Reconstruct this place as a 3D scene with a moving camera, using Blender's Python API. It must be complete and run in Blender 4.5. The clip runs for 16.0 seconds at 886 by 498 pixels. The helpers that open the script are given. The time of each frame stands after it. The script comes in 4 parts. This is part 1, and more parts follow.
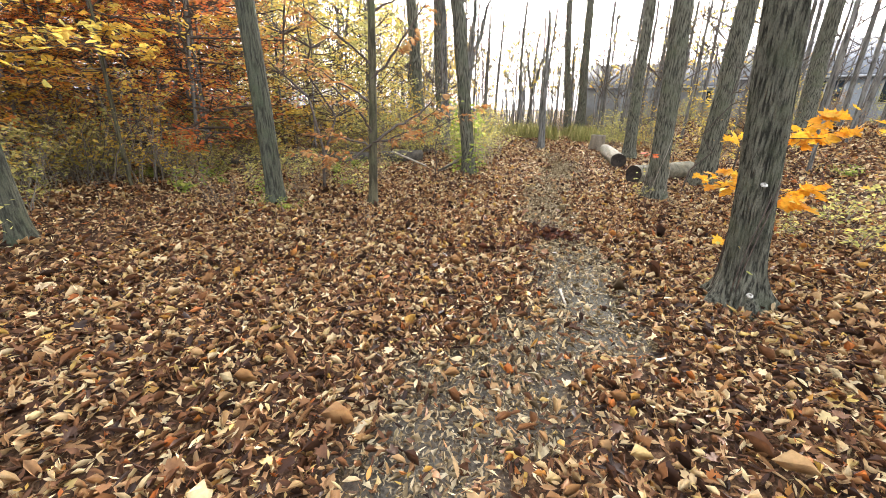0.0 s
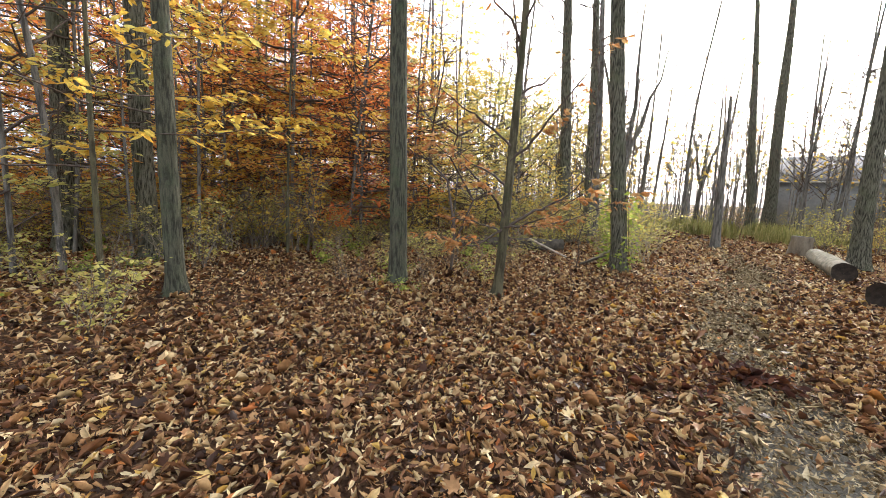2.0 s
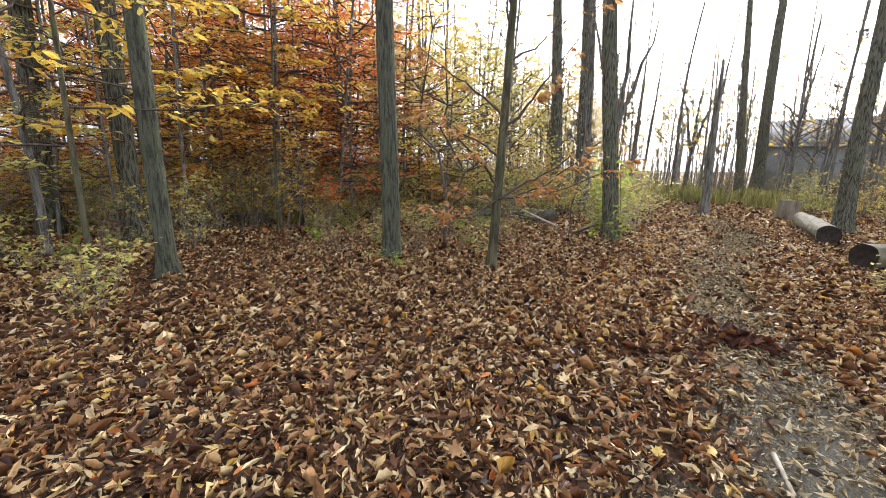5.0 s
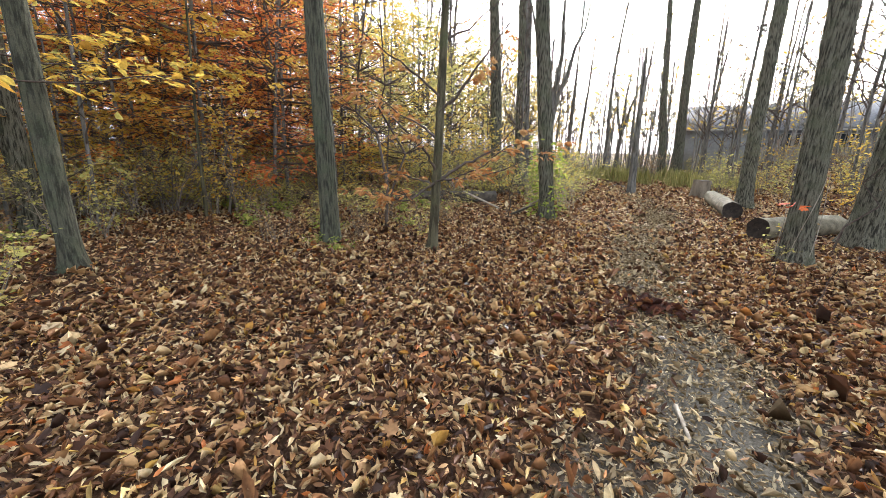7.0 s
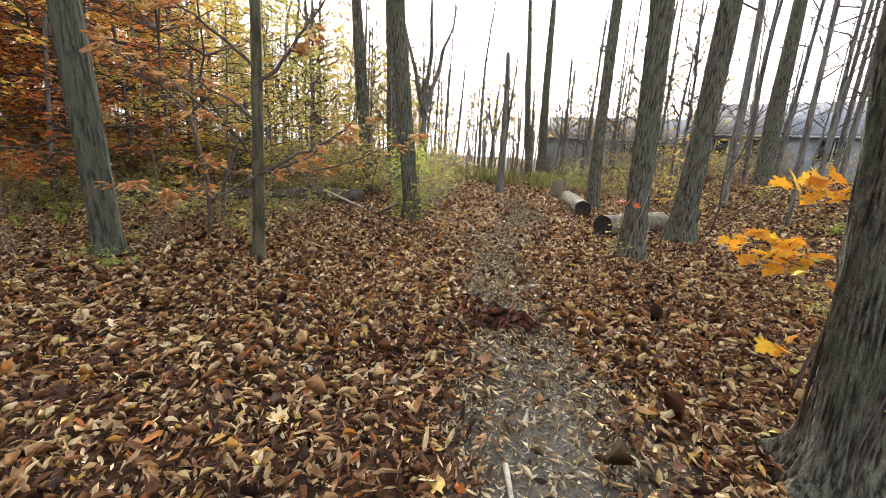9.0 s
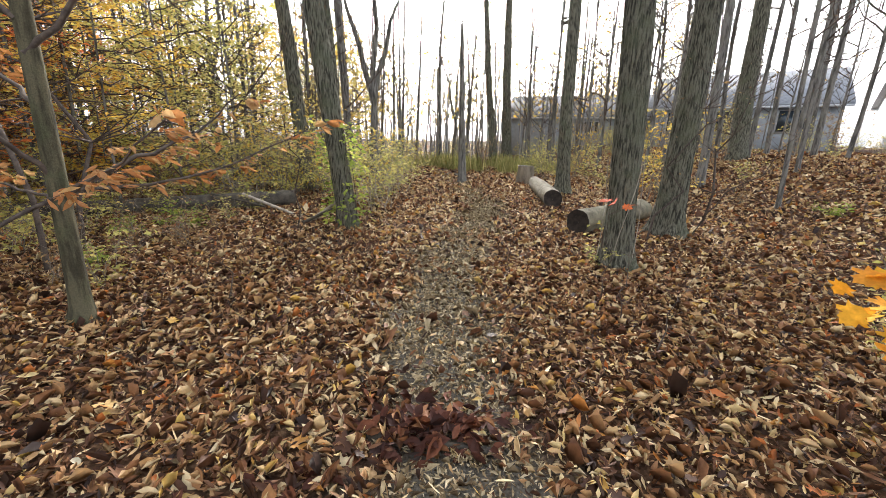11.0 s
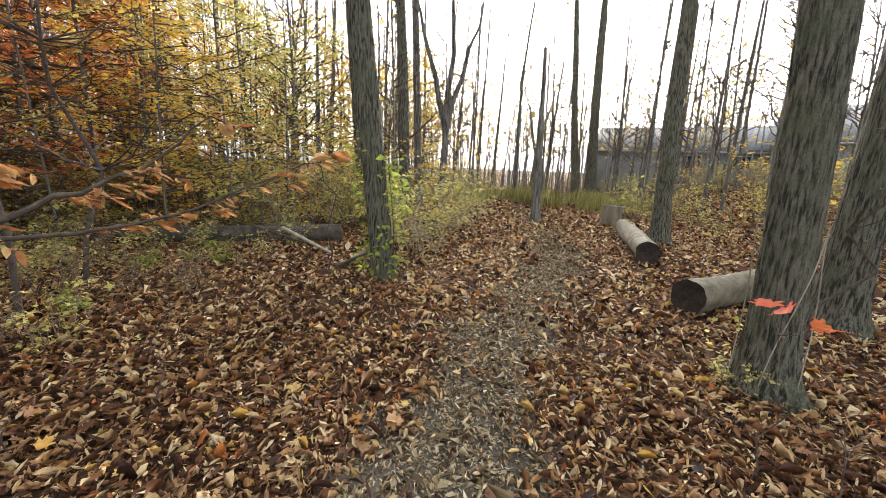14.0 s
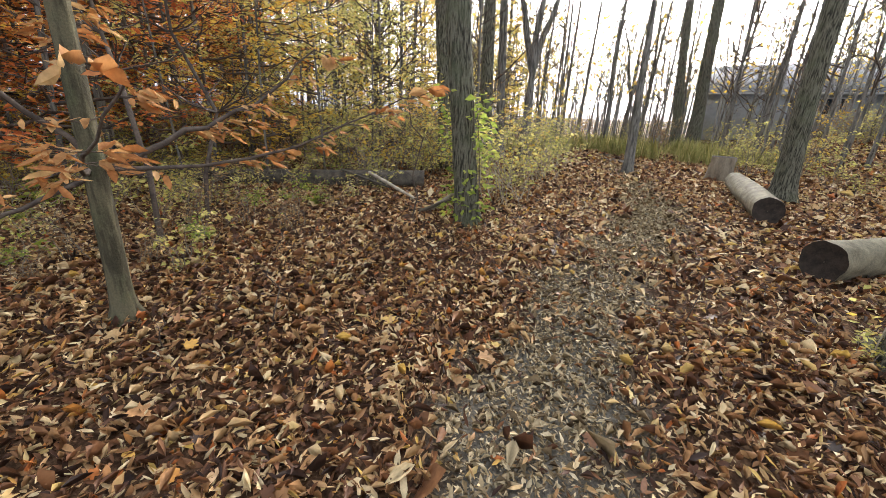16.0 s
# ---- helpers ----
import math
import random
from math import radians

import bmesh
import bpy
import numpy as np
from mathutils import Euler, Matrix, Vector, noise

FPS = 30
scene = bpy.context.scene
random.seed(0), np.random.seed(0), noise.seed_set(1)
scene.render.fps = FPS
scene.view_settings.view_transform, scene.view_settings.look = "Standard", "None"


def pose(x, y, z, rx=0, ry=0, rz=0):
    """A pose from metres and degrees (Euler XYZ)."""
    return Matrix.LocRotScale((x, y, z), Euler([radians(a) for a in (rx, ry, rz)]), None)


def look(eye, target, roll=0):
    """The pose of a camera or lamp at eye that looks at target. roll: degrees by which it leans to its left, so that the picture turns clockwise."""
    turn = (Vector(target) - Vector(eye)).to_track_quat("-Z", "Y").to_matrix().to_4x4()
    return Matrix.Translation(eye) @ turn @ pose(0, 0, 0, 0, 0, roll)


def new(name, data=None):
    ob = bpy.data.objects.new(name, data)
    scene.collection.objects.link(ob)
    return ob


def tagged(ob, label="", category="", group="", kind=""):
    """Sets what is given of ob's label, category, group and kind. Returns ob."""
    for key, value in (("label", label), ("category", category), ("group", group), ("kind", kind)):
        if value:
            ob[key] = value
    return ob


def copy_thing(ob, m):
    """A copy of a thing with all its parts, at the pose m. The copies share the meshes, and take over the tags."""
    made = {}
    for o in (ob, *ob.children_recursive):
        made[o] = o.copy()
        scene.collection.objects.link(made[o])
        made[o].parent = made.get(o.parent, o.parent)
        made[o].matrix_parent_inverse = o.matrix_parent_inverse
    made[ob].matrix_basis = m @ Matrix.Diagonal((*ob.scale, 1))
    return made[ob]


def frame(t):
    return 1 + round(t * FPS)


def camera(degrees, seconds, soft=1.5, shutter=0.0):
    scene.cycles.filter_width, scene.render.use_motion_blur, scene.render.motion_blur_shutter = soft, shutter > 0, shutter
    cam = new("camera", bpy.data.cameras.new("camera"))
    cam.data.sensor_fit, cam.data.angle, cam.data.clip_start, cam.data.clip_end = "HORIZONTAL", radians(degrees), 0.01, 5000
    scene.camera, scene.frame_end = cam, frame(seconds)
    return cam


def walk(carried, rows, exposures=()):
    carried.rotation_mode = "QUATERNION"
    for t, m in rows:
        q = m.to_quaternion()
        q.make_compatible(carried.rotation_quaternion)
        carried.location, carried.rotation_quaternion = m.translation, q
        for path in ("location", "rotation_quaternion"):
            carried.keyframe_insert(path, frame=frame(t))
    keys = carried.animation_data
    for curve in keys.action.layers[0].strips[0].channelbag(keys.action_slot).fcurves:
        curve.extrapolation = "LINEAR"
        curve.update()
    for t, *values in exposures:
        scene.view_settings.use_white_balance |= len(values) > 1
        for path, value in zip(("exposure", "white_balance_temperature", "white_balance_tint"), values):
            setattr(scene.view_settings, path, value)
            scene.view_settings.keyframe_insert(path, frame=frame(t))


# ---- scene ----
cam = camera(97.8, 16.0, soft=0.6)
PATH = [
    (0, (0.728, 0.234, 1.525), (0.418, 2.087, 0.838), 1.2),
    (0.5, (0.733, 0.47, 1.54), (0.184, 2.316, 0.999), 0.5),
    (1, (0.726, 0.636, 1.563), (-0.028, 2.419, 1.06), 2.1),
    (1.5, (0.626, 0.949, 1.526), (-0.17, 2.75, 1.174), 5.4),
    (2, (0.597, 1.13, 1.442), (-0.407, 2.835, 1.152), 2.8),
    (2.5, (0.57, 1.199, 1.426), (-0.522, 2.842, 1.096), 0.9),
    (3, (0.567, 1.197, 1.415), (-0.447, 2.888, 1.078), 0.2),
    (3.5, (0.56, 1.17, 1.407), (-0.478, 2.843, 1.058), -0.4),
    (3.7, (0.56, 1.162, 1.399), (-0.425, 2.861, 1.023), 0.7),
    (5.8, (0.613, 1.108, 1.461), (-0.301, 2.826, 0.999), 2.4),
    (6, (0.628, 1.119, 1.455), (-0.199, 2.876, 0.975), 2.4),
    (6.5, (0.645, 1.145, 1.444), (-0.079, 2.941, 0.942), 2.2),
    (7, (0.655, 1.148, 1.443), (-0.039, 2.954, 0.938), 1.7),
    (7.5, (0.692, 1.167, 1.45), (0.122, 3.022, 0.965), 2.7),
    (8, (0.795, 1.372, 1.428), (0.402, 3.281, 0.98), 3.2),
    (8.5, (0.96, 1.683, 1.389), (0.657, 3.598, 0.9), 2.1),
    (9, (1.021, 2.024, 1.344), (0.872, 3.96, 0.866), 3.7),
    (9.2, (1.027, 2.183, 1.314), (0.919, 4.112, 0.799), 2.7),
    (11.3, (1.409, 3.643, 1.45), (1.403, 5.568, 0.908), 1.2),
    (11.5, (1.453, 3.756, 1.473), (1.383, 5.695, 0.989), 2.2),
    (12, (1.527, 3.98, 1.512), (1.316, 5.913, 1.045), 3.0),
    (12.5, (1.485, 4.218, 1.501), (1.308, 6.163, 1.069), 5.4),
    (13, (1.437, 4.463, 1.517), (1.266, 6.409, 1.088), 2.9),
    (13.5, (1.482, 4.687, 1.503), (1.184, 6.614, 1.059), 3.4),
    (14, (1.559, 4.858, 1.523), (1.164, 6.774, 1.106), 2.7),
    (14.5, (1.57, 4.926, 1.527), (1.113, 6.829, 1.115), 2.7),
    (15, (1.492, 4.913, 1.493), (0.911, 6.766, 1.014), 2.1),
    (15.5, (1.448, 4.888, 1.458), (0.785, 6.676, 0.854), 1.3),
    (16, (1.397, 4.866, 1.421), (0.68, 6.61, 0.754), 2.4),
]
walk(cam, [(t, look(eye, target, roll)) for t, eye, target, roll in PATH], [(0.0, 2.38, 6250, 10), (0.5, 2.18, 6250, 10), (1.2, 1.92, 6200, 10), (2.5, 1.8, 6300, 10), (6.0, 1.9, 6000, 10), (7.5, 1.92, 6050, 10), (9.0, 1.78, 6250, 10), (11.5, 1.87, 6200, 10), (12.5, 1.76, 6250, 10), (15.5, 1.73, 6300, 10), (16.0, 1.82, 6200, 10)])

# ---- light ----
SUN_AZ, SUN_EL = radians(4.5), radians(19.0)
sky_world = bpy.data.worlds.new("hazy_sky")
scene.world = sky_world
sky_world.use_nodes = True
wn, wl = sky_world.node_tree.nodes, sky_world.node_tree.links
sky = wn.new("ShaderNodeTexSky")
sky.sky_type = "NISHITA"
sky.sun_disc = False
sky.sun_elevation, sky.sun_rotation = SUN_EL, SUN_AZ
sky.air_density, sky.dust_density, sky.ozone_density = 1.0, 6.0, 1.0
pale = wn.new("ShaderNodeHueSaturation")
pale.inputs["Saturation"].default_value = 0.35
wl.new(sky.outputs["Color"], pale.inputs["Color"])
haze = wn.new("ShaderNodeMix")
haze.data_type, haze.blend_type = "RGBA", "ADD"
haze.inputs[0].default_value = 1.0
haze.inputs[7].default_value = (1.8, 1.93, 2.12, 1)
wl.new(pale.outputs["Color"], haze.inputs[6])
wl.new(haze.outputs[2], wn["Background"].inputs["Color"])
wn["Background"].inputs["Strength"].default_value = 0.15
sun = new("sun", bpy.data.lights.new("sun", "SUN"))
sun.data.energy, sun.data.angle, sun.data.color = 2.0, radians(8.0), (1.0, 0.94, 0.85)
sun.matrix_world = look((0, 0, 60), (-math.sin(SUN_AZ) * math.cos(SUN_EL), -math.cos(SUN_AZ) * math.cos(SUN_EL), 60 - math.sin(SUN_EL)))


# ---- materials ----
def material(name, rough=0.8, spec=0.3):
    m = bpy.data.materials.new(name)
    m.use_nodes = True
    b = m.node_tree.nodes["Principled BSDF"]
    b.inputs["Roughness"].default_value = rough
    b.inputs["Specular IOR Level"].default_value = spec
    return m, m.node_tree.nodes, m.node_tree.links, b


def ramp(nodes, stops, constant=False):
    r = nodes.new("ShaderNodeValToRGB")
    cr = r.color_ramp
    if constant:
        cr.interpolation = "CONSTANT"
    while len(cr.elements) < len(stops):
        cr.elements.new(0.5)
    for e, (p, c) in zip(cr.elements, stops):
        e.position, e.color = p, (*c, 1)
    return r


def noise_tex(nodes, links, scale, detail=4, stretch=None, rough=0.6, coord="Object"):
    tc = nodes.new("ShaderNodeTexCoord")
    out = tc.outputs[coord]
    if stretch:
        mp = nodes.new("ShaderNodeMapping")
        mp.inputs["Scale"].default_value = stretch
        links.new(out, mp.inputs["Vector"])
        out = mp.outputs["Vector"]
    n = nodes.new("ShaderNodeTexNoise")
    n.inputs["Scale"].default_value, n.inputs["Detail"].default_value = scale, detail
    n.inputs["Roughness"].default_value = rough
    links.new(out, n.inputs["Vector"])
    return n.outputs["Fac"]


def mix_colour(nodes, links, a, b, fac, mode="MIX"):
    m = nodes.new("ShaderNodeMix")
    m.data_type, m.blend_type = "RGBA", mode
    for sock, val in ((m.inputs[0], fac), (m.inputs[6], a), (m.inputs[7], b)):
        if isinstance(val, (float, int)):
            sock.default_value = val
        elif isinstance(val, tuple):
            sock.default_value = (*val, 1)
        else:
            links.new(val, sock)
    return m.outputs[2]


def bump(nodes, links, height, bsdf, strength, dist):
    b = nodes.new("ShaderNodeBump")
    b.inputs["Strength"].default_value, b.inputs["Distance"].default_value = strength, dist
    links.new(height, b.inputs["Height"])
    links.new(b.outputs["Normal"], bsdf.inputs["Normal"])


def bark_material(name, dark, light, moss, furrow=44.0, strength=1.0):
    """Furrowed bark: ridges run along the trunk, with patches of lichen and moss."""
    m, n, l, b = material(name, 0.9, 0.2)
    ridges = noise_tex(n, l, furrow, 5, (1, 1, 0.15))
    r = ramp(n, [(0.4, dark), (0.56, light)])
    l.new(ridges, r.inputs["Fac"])
    patches = noise_tex(n, l, 3.1, 5)
    pr = ramp(n, [(0.5, (0, 0, 0)), (0.68, (0.75, 0.75, 0.75))])
    l.new(patches, pr.inputs["Fac"])
    fine = noise_tex(n, l, 90, 3)
    fr = ramp(n, [(0.3, (0.72, 0.72, 0.72)), (0.75, (1.15, 1.15, 1.15))])
    l.new(fine, fr.inputs["Fac"])
    c = mix_colour(n, l, r.outputs["Color"], moss, pr.outputs["Color"])
    c = mix_colour(n, l, c, fr.outputs["Color"], 1.0, "MULTIPLY")
    l.new(c, b.inputs["Base Color"])
    grain = n.new("ShaderNodeMath")
    grain.operation = "MULTIPLY_ADD"
    l.new(fine, grain.inputs[0])
    grain.inputs[1].default_value = 0.35
    l.new(ridges, grain.inputs[2])
    bump(n, l, grain.outputs[0], b, strength, 0.05)
    return m


def leaf_material(name, stops, through_light=0.45, rough=0.7, spec=0.2):
    """Leaves: each one takes its own colour from the ramp; light shines through them."""
    m, n, l, b = material(name, rough, spec)
    g = n.new("ShaderNodeNewGeometry")
    r = ramp(n, stops)
    l.new(g.outputs["Random Per Island"], r.inputs["Fac"])
    v = noise_tex(n, l, 34, 3)
    vr = ramp(n, [(0.3, (0.7, 0.68, 0.64)), (0.7, (1.12, 1.1, 1.05))])
    l.new(v, vr.inputs["Fac"])
    c = mix_colour(n, l, r.outputs["Color"], vr.outputs["Color"], 1.0, "MULTIPLY")
    l.new(c, b.inputs["Base Color"])
    t = n.new("ShaderNodeBsdfTranslucent")
    l.new(c, t.inputs["Color"])
    mx = n.new("ShaderNodeMixShader")
    mx.inputs[0].default_value = through_light
    l.new(b.outputs[0], mx.inputs[1])
    l.new(t.outputs[0], mx.inputs[2])
    l.new(mx.outputs[0], n["Material Output"].inputs["Surface"])
    return m


def mottled(name, a, b_, scale, rough=0.85, fine=60, depth=0.3, stretch=None):
    m, n, l, b = material(name, rough, 0.25)
    v = noise_tex(n, l, scale, 5, stretch)
    r = ramp(n, [(0.32, a), (0.68, b_)])
    l.new(v, r.inputs["Fac"])
    f = noise_tex(n, l, fine, 3, stretch)
    fr = ramp(n, [(0.3, (0.75, 0.75, 0.75)), (0.72, (1.15, 1.15, 1.15))])
    l.new(f, fr.inputs["Fac"])
    l.new(mix_colour(n, l, r.outputs["Color"], fr.outputs["Color"], 1.0, "MULTIPLY"), b.inputs["Base Color"])
    bump(n, l, f, b, depth, 0.01)
    return m


BARK_GREY = bark_material("grey_furrowed_bark", (0.032, 0.029, 0.02), (0.18, 0.165, 0.118), (0.125, 0.132, 0.078))
BARK_GREEN = bark_material("green_grey_bark", (0.034, 0.033, 0.023), (0.1, 0.097, 0.066), (0.078, 0.092, 0.05), 34, 0.6)
BARK_SMOOTH = bark_material("smooth_young_bark", (0.045, 0.038, 0.022), (0.105, 0.09, 0.052), (0.08, 0.088, 0.04), 20, 0.3)
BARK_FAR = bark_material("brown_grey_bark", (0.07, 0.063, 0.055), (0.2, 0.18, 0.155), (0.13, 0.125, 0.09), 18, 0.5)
# bark of the distant woods: haze painted in as a paler base colour
BARK_HAZED = bark_material("haze_paled_grey_bark", (0.14, 0.13, 0.12), (0.34, 0.32, 0.29), (0.26, 0.26, 0.22), 16, 0.4)
TWIG = mottled("dark_twig_bark", (0.045, 0.032, 0.025), (0.12, 0.09, 0.068), 14)
BRUSH = mottled("grey_brown_brush_stems", (0.1, 0.08, 0.06), (0.3, 0.25, 0.19), 9)
DEAD_WOOD = mottled("pale_dead_wood", (0.2, 0.16, 0.115), (0.42, 0.36, 0.28), 9, stretch=(1, 1, 0.2))
LOG_BARK = mottled("grey_log_bark", (0.09, 0.075, 0.046), (0.235, 0.2, 0.13), 7, depth=0.6)
LOG_END = mottled("dark_weathered_end_grain", (0.014, 0.01, 0.008), (0.05, 0.036, 0.026), 12)
ROT_BARK = mottled("dark_rotting_bark", (0.035, 0.028, 0.022), (0.12, 0.1, 0.075), 8, depth=0.7)
LITTER = leaf_material("dry_leaf_litter", [(0.0, (0.022, 0.01, 0.006)), (0.22, (0.085, 0.034, 0.015)), (0.44, (0.215, 0.096, 0.04)), (0.61, (0.36, 0.197, 0.085)),
    (0.76, (0.51, 0.345, 0.17)), (0.89, (0.68, 0.55, 0.34)), (0.955, (0.52, 0.34, 0.075)), (0.985, (0.4, 0.125, 0.03))], 0.2, 0.62, 0.28)
CHIP = leaf_material("leaf_fragments", [(0.0, (0.08, 0.054, 0.032)), (0.4, (0.24, 0.175, 0.1)), (0.75, (0.41, 0.325, 0.2)), (1.0, (0.56, 0.47, 0.32))], 0.1, 0.9, 0.05)
DARK_LITTER = leaf_material("damp_red_leaves", [(0.0, (0.03, 0.012, 0.009)), (0.5, (0.085, 0.028, 0.016)), (0.85, (0.17, 0.06, 0.028)), (1.0, (0.3, 0.15, 0.06))], 0.1)
FRESH = leaf_material("fresh_fallen_yellow_leaves", [(0.0, (0.5, 0.35, 0.09)), (0.45, (0.6, 0.45, 0.2)), (0.75, (0.48, 0.2, 0.05)), (0.85, (0.6, 0.52, 0.36)), (1.0, (0.66, 0.58, 0.42))], 0.2)
# next four leaf colours: extra blue washes them out in place of veiling haze
ORANGE = leaf_material("orange_beech_leaves", [(0.0, (0.5, 0.17, 0.05)), (0.35, (0.68, 0.29, 0.07)), (0.7, (0.76, 0.43, 0.1)), (1.0, (0.8, 0.56, 0.15))], 0.62)
RUST = leaf_material("rust_beech_leaves", [(0.0, (0.46, 0.12, 0.05)), (0.5, (0.66, 0.22, 0.065)), (1.0, (0.74, 0.36, 0.1))], 0.62)
GOLD = leaf_material("golden_leaves", [(0.0, (0.6, 0.35, 0.06)), (0.45, (0.76, 0.52, 0.09)), (0.8, (0.8, 0.62, 0.14)), (1.0, (0.64, 0.58, 0.17))], 0.62)
YELLOWGREEN = leaf_material("yellow_green_leaves", [(0.0, (0.36, 0.35, 0.1)), (0.5, (0.56, 0.53, 0.17)), (0.85, (0.7, 0.6, 0.21)), (1.0, (0.66, 0.47, 0.15))], 0.62)
GREEN = leaf_material("green_leaves", [(0.0, (0.2, 0.27, 0.05)), (0.6, (0.34, 0.42, 0.08)), (1.0, (0.52, 0.5, 0.13))], 0.65)
MAPLE = leaf_material("orange_maple_leaves", [(0.0, (0.66, 0.26, 0.02)), (0.6, (0.74, 0.38, 0.03)), (1.0, (0.75, 0.5, 0.06))], 0.5)
PALE_ORANGE = leaf_material("faded_orange_leaves", [(0.0, (0.36, 0.14, 0.045)), (0.5, (0.45, 0.22, 0.08)), (1.0, (0.54, 0.35, 0.16))], 0.5)
DRY_BROWN = leaf_material("dry_brown_leaves", [(0.0, (0.16, 0.09, 0.045)), (0.6, (0.32, 0.2, 0.095)), (1.0, (0.5, 0.35, 0.15))], 0.5)
GRASS = leaf_material("tall_pale_grass", [(0.0, (0.22, 0.22, 0.07)), (0.6, (0.38, 0.36, 0.13)), (1.0, (0.5, 0.42, 0.2))], 0.5)
PEBBLE = mottled("grey_pebble", (0.16, 0.15, 0.135), (0.34, 0.32, 0.29), 30)

# forest floor: leaf mould, with bare grey earth along the trodden path
EARTH, gn, gl, gb = material("forest_floor", 1.0, 0.04)
g1 = noise_tex(gn, gl, 22, 6)
r1 = ramp(gn, [(0.3, (0.022, 0.012, 0.008)), (0.5, (0.06, 0.033, 0.019)), (0.68, (0.17, 0.1, 0.055))])
gl.new(g1, r1.inputs["Fac"])
g2 = noise_tex(gn, gl, 60, 5)
r2 = ramp(gn, [(0.3, (0.06, 0.053, 0.042)), (0.7, (0.18, 0.162, 0.13))])
gl.new(g2, r2.inputs["Fac"])
att = gn.new("ShaderNodeAttribute")
att.attribute_name = "trodden"
gl.new(mix_colour(gn, gl, r1.outputs["Color"], r2.outputs["Color"], att.outputs["Fac"]), gb.inputs["Base Color"])
bump(gn, gl, g2, gb, 0.7, 0.02)


# ---- helpers ----
def rise(x, y):
    """Height of the ground: level in the wood, with a low bank towards the houses."""
    x, y = np.asarray(x, float), np.asarray(y, float)
    s = np.clip((x - 5.7 - np.clip(y - 16, 0, 40) * 0.12) / 6.5, 0, 1)
    h = 1.1 * s * s * (3 - 2 * s)
    far = np.clip((np.hypot(x, y) - 30) / 30, 0, 1)
    h = h + 0.5 * far * np.clip(x / 30, 0, 1)
    return h + 0.02 * np.sin(x * 1.7 + 0.6) * np.cos(y * 1.3) + 0.012 * np.sin(x * 4.1) * np.sin(y * 3.7 + 1)


TRAIL = np.array([(0.35, -1.0), (0.5, 1.5), (0.75, 2.3), (1.4, 2.9), (1.5, 4.0), (1.4, 5.0), (1.3, 6.6), (1.45, 8.5), (2.25, 11.8), (2.1, 14.5), (1.7, 18), (1.5, 22), (1.4, 32)])


def trodden(x, y):
    """How bare the path is: 0 under the leaves, 1 on open earth."""
    x, y = np.asarray(x, float), np.asarray(y, float)
    best = np.full(x.shape, 9.0)
    for (ax, ay), (bx, by) in zip(TRAIL[:-1], TRAIL[1:]):
        dx, dy = bx - ax, by - ay
        k = np.clip(((x - ax) * dx + (y - ay) * dy) / (dx * dx + dy * dy), 0, 1)
        best = np.minimum(best, np.hypot(x - ax - k * dx, y - ay - k * dy))
    ragged = 0.1 * np.sin(x * 7.3 + y * 3.1) + 0.08 * np.sin(y * 9.7 - x * 4.0) + 0.06 * np.sin(x * 17 + y * 13)
    half = 0.42 + ragged
    core = np.clip((half + 0.12 - best) / 0.24, 0, 1)
    strong = 0.74 + 0.26 * np.exp(-(((x - 1.5) / 0.6) ** 2 + ((y - 3.6) / 1.2) ** 2)) + 0.45 * np.exp(-(((x - 2.2) / 0.8) ** 2 + ((y - 11.6) / 1.3) ** 2))
    strong = strong + 0.25 * np.exp(-(((x - 1.3) / 0.6) ** 2 + ((y - 6.8) / 1.3) ** 2))
    return core * np.clip(strong, 0, 1)


def turned(x, y):
    """Plan of the wood, drawn on axes four degrees off the path's."""
    return 1 + 1.02 * (x - 1) - 0.07 * (y - 5), 5 + 1.02 * (y - 5) + 0.06 * (x - 1)


def mesh_of(name, V, F):
    """A mesh from arrays of corners and of faces with equal numbers of corners."""
    me = bpy.data.meshes.new(name)
    V, F = np.asarray(V, np.float32), np.asarray(F, np.int32)
    k = F.shape[1]
    me.vertices.add(len(V))
    me.vertices.foreach_set("co", V.ravel())
    me.loops.add(F.size)
    me.loops.foreach_set("vertex_index", F.ravel())
    me.polygons.add(len(F))
    me.polygons.foreach_set("loop_start", np.arange(len(F), dtype=np.int32) * k)
    me.update(calc_edges=True)
    return me


def part(name, V, F, mat, parent=None, label="", smooth=False):
    me = mesh_of(name, V, F)
    me.materials.append(mat)
    if smooth:
        me.polygons.foreach_set("use_smooth", np.ones(len(me.polygons), bool))
    ob = new(name, me)
    if parent is not None:
        ob.parent = parent
    if label:
        ob["label"] = label
    return ob


